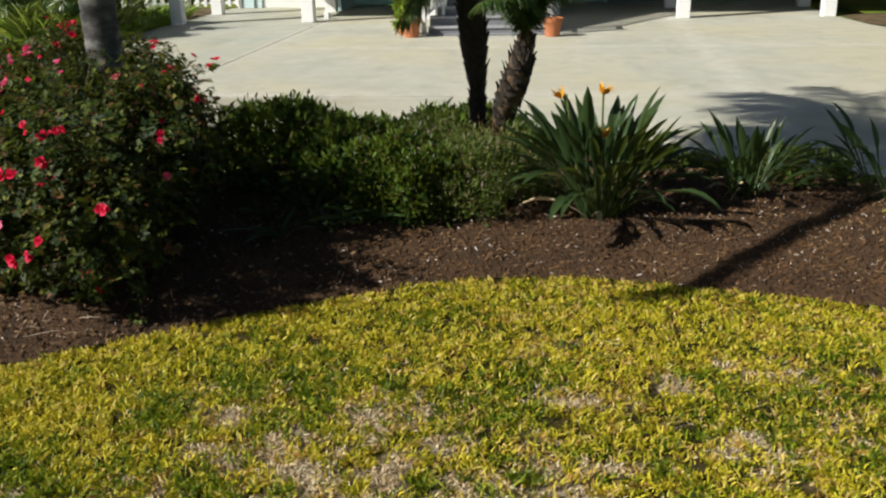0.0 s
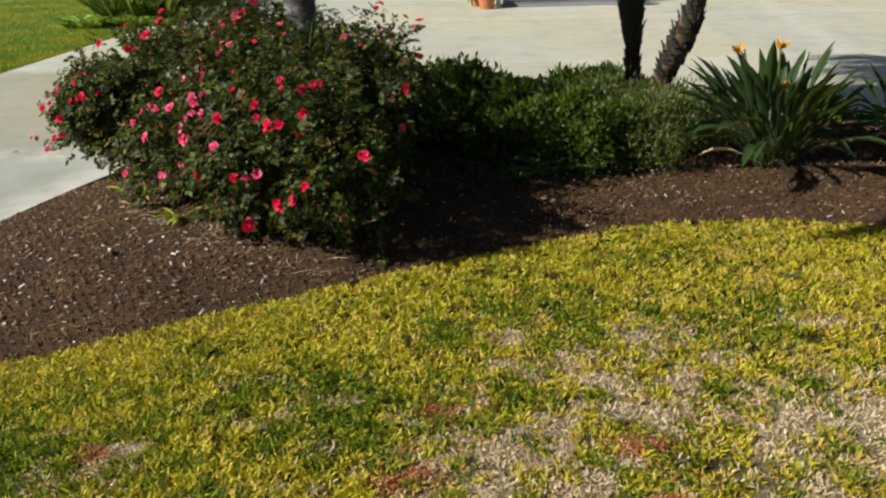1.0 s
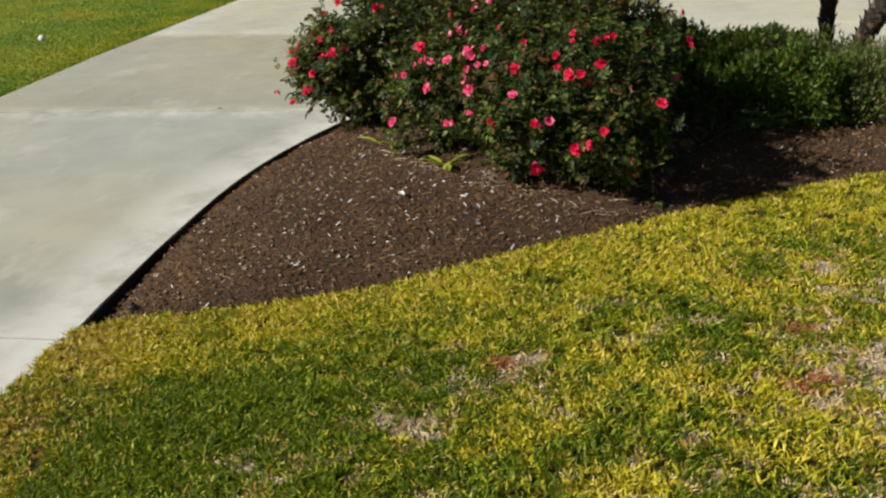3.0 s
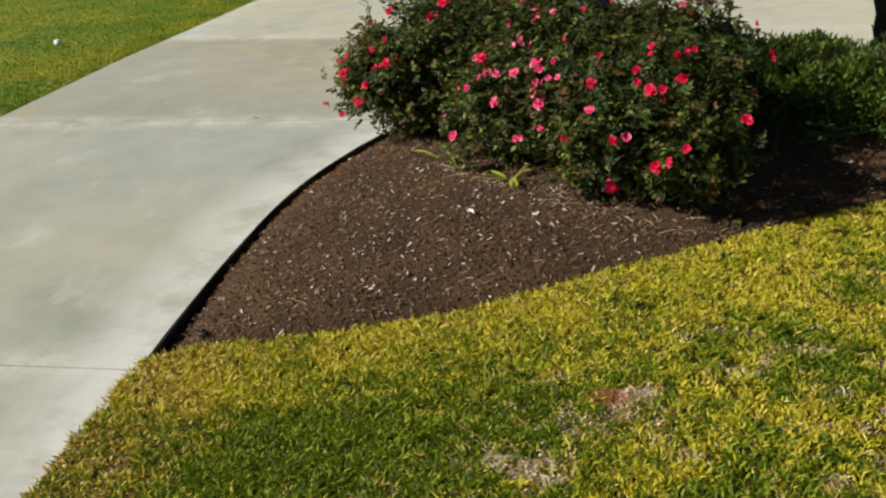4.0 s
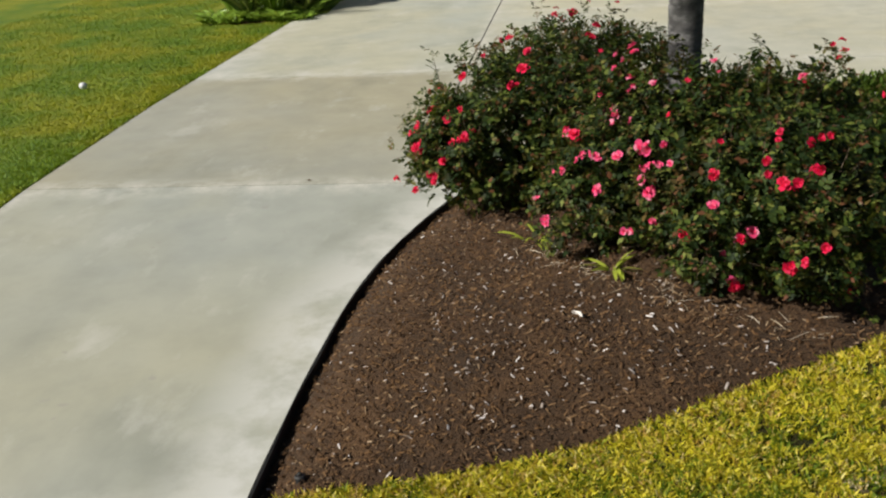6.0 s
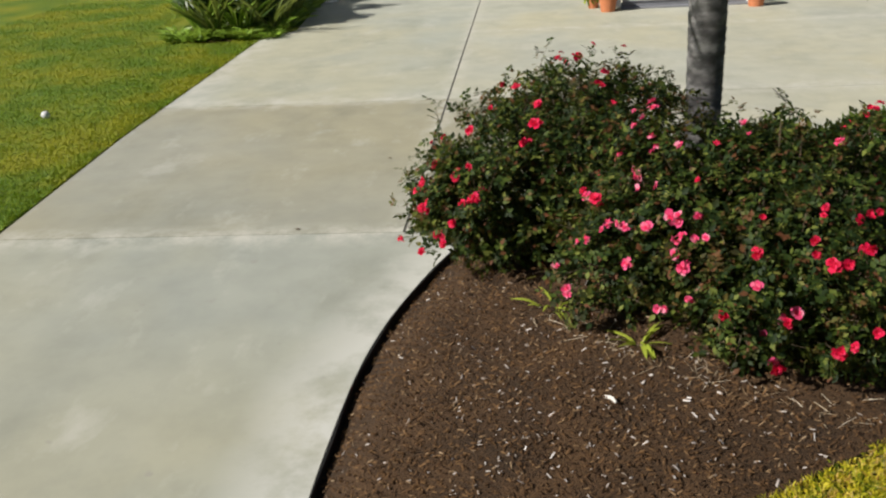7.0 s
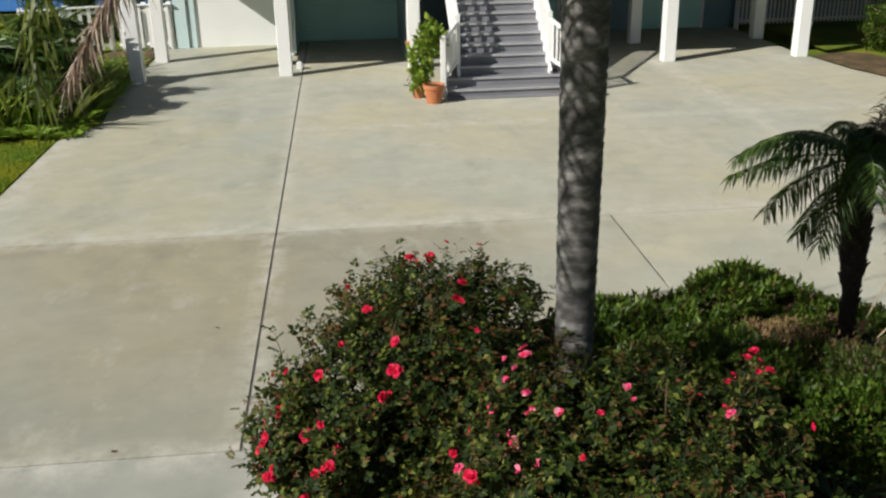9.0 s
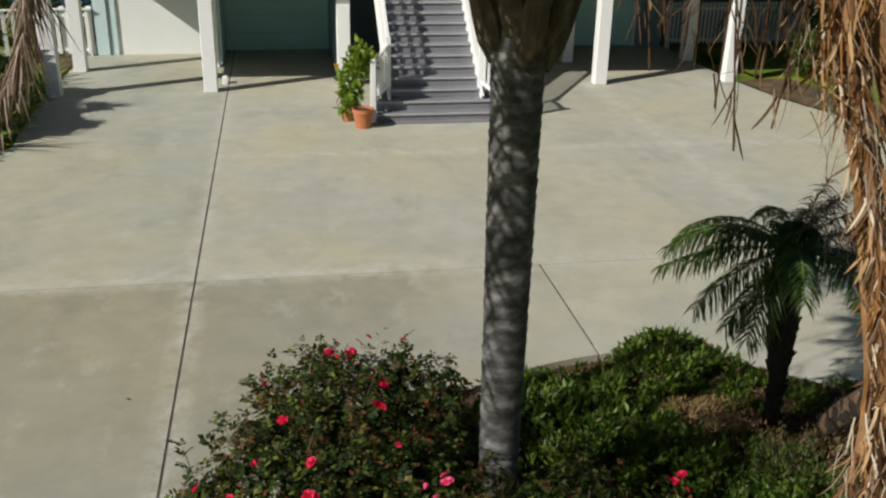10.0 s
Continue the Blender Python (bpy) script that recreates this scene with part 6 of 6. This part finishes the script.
# ---- grass ----
def greenness(x, y):
    """Greener out on the lawn and beside the drive's verge, ochre along the bed."""
    gap = np.interp(x, front_x, front_y) - y
    out = smooth01((gap - 0.15) / 1.5)
    return 0.20 + out * (0.24 - 0.14 * smooth01(x / 1.5) + 0.56 * smooth01((-1.6 - x) / 1.5) * smooth01((x + 4.4) / 0.6)) + (1.2 * (speckle(x + 3, y + 1, 2.6) - 0.5) + 0.8 * (speckle(x + 31, y + 7, 7.0) - 0.5)) * (0.4 + 0.6 * out)


def ochre(x, y):
    """How far the blades have dried to ochre: by the drive and along the bed."""
    gap = np.interp(x, front_x, front_y) - y
    return 0.05 + 0.42 * smooth01((-3.8 - x) / 0.65) + 0.13 * smooth01((0.5 - gap) / 0.5) + 0.14 * smooth01((x + 0.5) / 2.0) + 0.5 * np.clip(speckle(x + 21, y + 4, 2.2) - 0.56, 0, 1)


def blades(name, x, y, z, length, width, material, label, tall=1.0, seg=2):
    n = len(x)
    base = np.stack([x, y, z], axis=1)
    a = rng.uniform(0, 2 * math.pi, n)
    lean = rng.uniform(0.05, 0.62, n) / tall
    way = np.stack([np.cos(a) * lean, np.sin(a) * lean, np.ones(n)], axis=1)
    bend = np.stack([np.cos(a) * 0.25, np.sin(a) * 0.25, -0.35 * np.ones(n)], axis=1)
    v, f = strip_arrays(base, way, length * rng.uniform(0.55, 1.3, n), width * rng.uniform(0.7, 1.3, n), bend, seg)
    return tagged(mesh_part(name, array_mesh(name, v, f), material), label, "grass", kind="stuff")


def clumped(x0, x1, y0, n, per, radius):
    """Tufts of blades, scattered before the bed's curved edge."""
    x = rng.uniform(x0, x1, n)
    lim = np.interp(x, front_x, front_y) - 0.01
    y = y0 + (lim - y0) * rng.random(n)
    x = np.repeat(x, per) + rng.normal(size=n * per) * radius
    y = np.repeat(y, per) + rng.normal(size=n * per) * radius
    k = (y < np.interp(x, front_x, front_y) + 0.02) & (x > -4.70)
    return x[k], y[k], np.repeat(rng.random(n), per)[k]


x, y, roll_ = clumped(-4.7, 4.6, 0.8, 33000, 12, 0.017)
alive = (bare(x, y) < 0.20 + 0.58 * roll_) & (speckle(x + 40, y + 13, 8.0) > 0.20 + 0.12 * roll_)
x, y, roll_ = x[alive], y[alive], roll_[alive]
green = greenness(x, y) > (roll_ * 7.3 % 1.0) * 0.6 + rng.random(len(x)) * 0.3
z = land_z(x, y) - 0.008
tan = ((roll_ * 13.7 % 1.0) < ochre(x, y) + 0.25 * smooth01((bare(x, y) - 0.05) / 0.4)) & (rng.random(len(x)) < 0.8)
tall = 0.72 + 0.55 * (roll_ * 29.3 % 1.0)
blades("tan_grass", x[tan], y[tan], z[tan], 0.046 * tall[tan], 0.0085, TAN_GRASS, "tan drying blades in the lawn")
green, yellow = green & ~tan, ~green & ~tan
blades("yellow_grass", x[yellow], y[yellow], z[yellow], 0.050 * tall[yellow], 0.0080, YELLOW_GRASS, "short yellowing lawn grass along the bed")
blades("green_grass", x[green], y[green], z[green], 0.056 * tall[green], 0.0088, GREEN_GRASS, "green tufts of lawn grass")
x = rng.uniform(-3.9, 4.4, 210000)
y = rng.uniform(0.7, 4.6, 210000)
k = (bare(x, y) > rng.uniform(0.15, 0.8, len(x))) & (y < np.interp(x, front_x, front_y) - 0.1)
blades("dry_thatch", x[k], y[k], land_z(x[k], y[k]) - 0.002, 0.036, 0.006, DEAD_GRASS, "dry straw-coloured thatch in bare patches of lawn", 0.5)
spots = [(-0.65, 2.38, 0.10), (0.29, 2.14, 0.13), (-0.68, 1.82, 0.13), (-2.15, 1.95, 0.08), (0.50, 1.62, 0.12), (0.62, 1.5, 0.12), (0.36, 1.72, 0.08)]
px, py = [], []
for sx, sy, sr in spots:
    d = rng.normal(size=(1100, 2)) * sr * 0.48
    px.append(sx + d[:, 0]), py.append(sy + d[:, 1] * 0.7)
px, py = np.concatenate(px), np.concatenate(py)
blades("rust_patch", px, py, land_z(px, py), 0.030, 0.008, RUST_GRASS, "rust-red dead patches in the lawn", 0.6)

# the same lawn behind and beside
n = 230000
x = rng.uniform(-4.66, 9.0, n)
y = rng.uniform(-7.0, 4.0, n)
k = (y < np.interp(x, front_x, front_y)) & ((y < 0.82 + 0.2 * rng.random(n)) | (x > 4.5)) & (bare(x, y) < rng.uniform(0.1, 0.9, n))
x, y = x[k], y[k]
mix = rng.random(len(x)) * 0.7 + 0.3 * speckle(x + 3, y + 1, 2.6)
for name, material, which in (("coarse_grass", YELLOW_GRASS, mix < 0.42), ("coarse_green_grass", GREEN_GRASS, (mix >= 0.42) & (mix < 0.72)), ("coarse_tan_grass", TAN_GRASS, mix >= 0.72)):
    blades(name, x[which], y[which], land_z(x[which], y[which]) - 0.01, 0.06, 0.022, material, "yellow-green lawn grass", seg=1)

# coarser growth on the far lawn, thickest along the drive
n = 80000
y = rng.uniform(3.5, 24.0, n)
x = drive_left(y) - 0.075 - 7.5 * rng.random(n) ** 1.7
k = ~((x > -11.2) & (y > 17.6))
blades("far_grass", x[k], y[k], land_z(x[k], y[k]) - 0.035, 0.06, 0.013, FAR_GRASS, "mown green grass beside the drive")
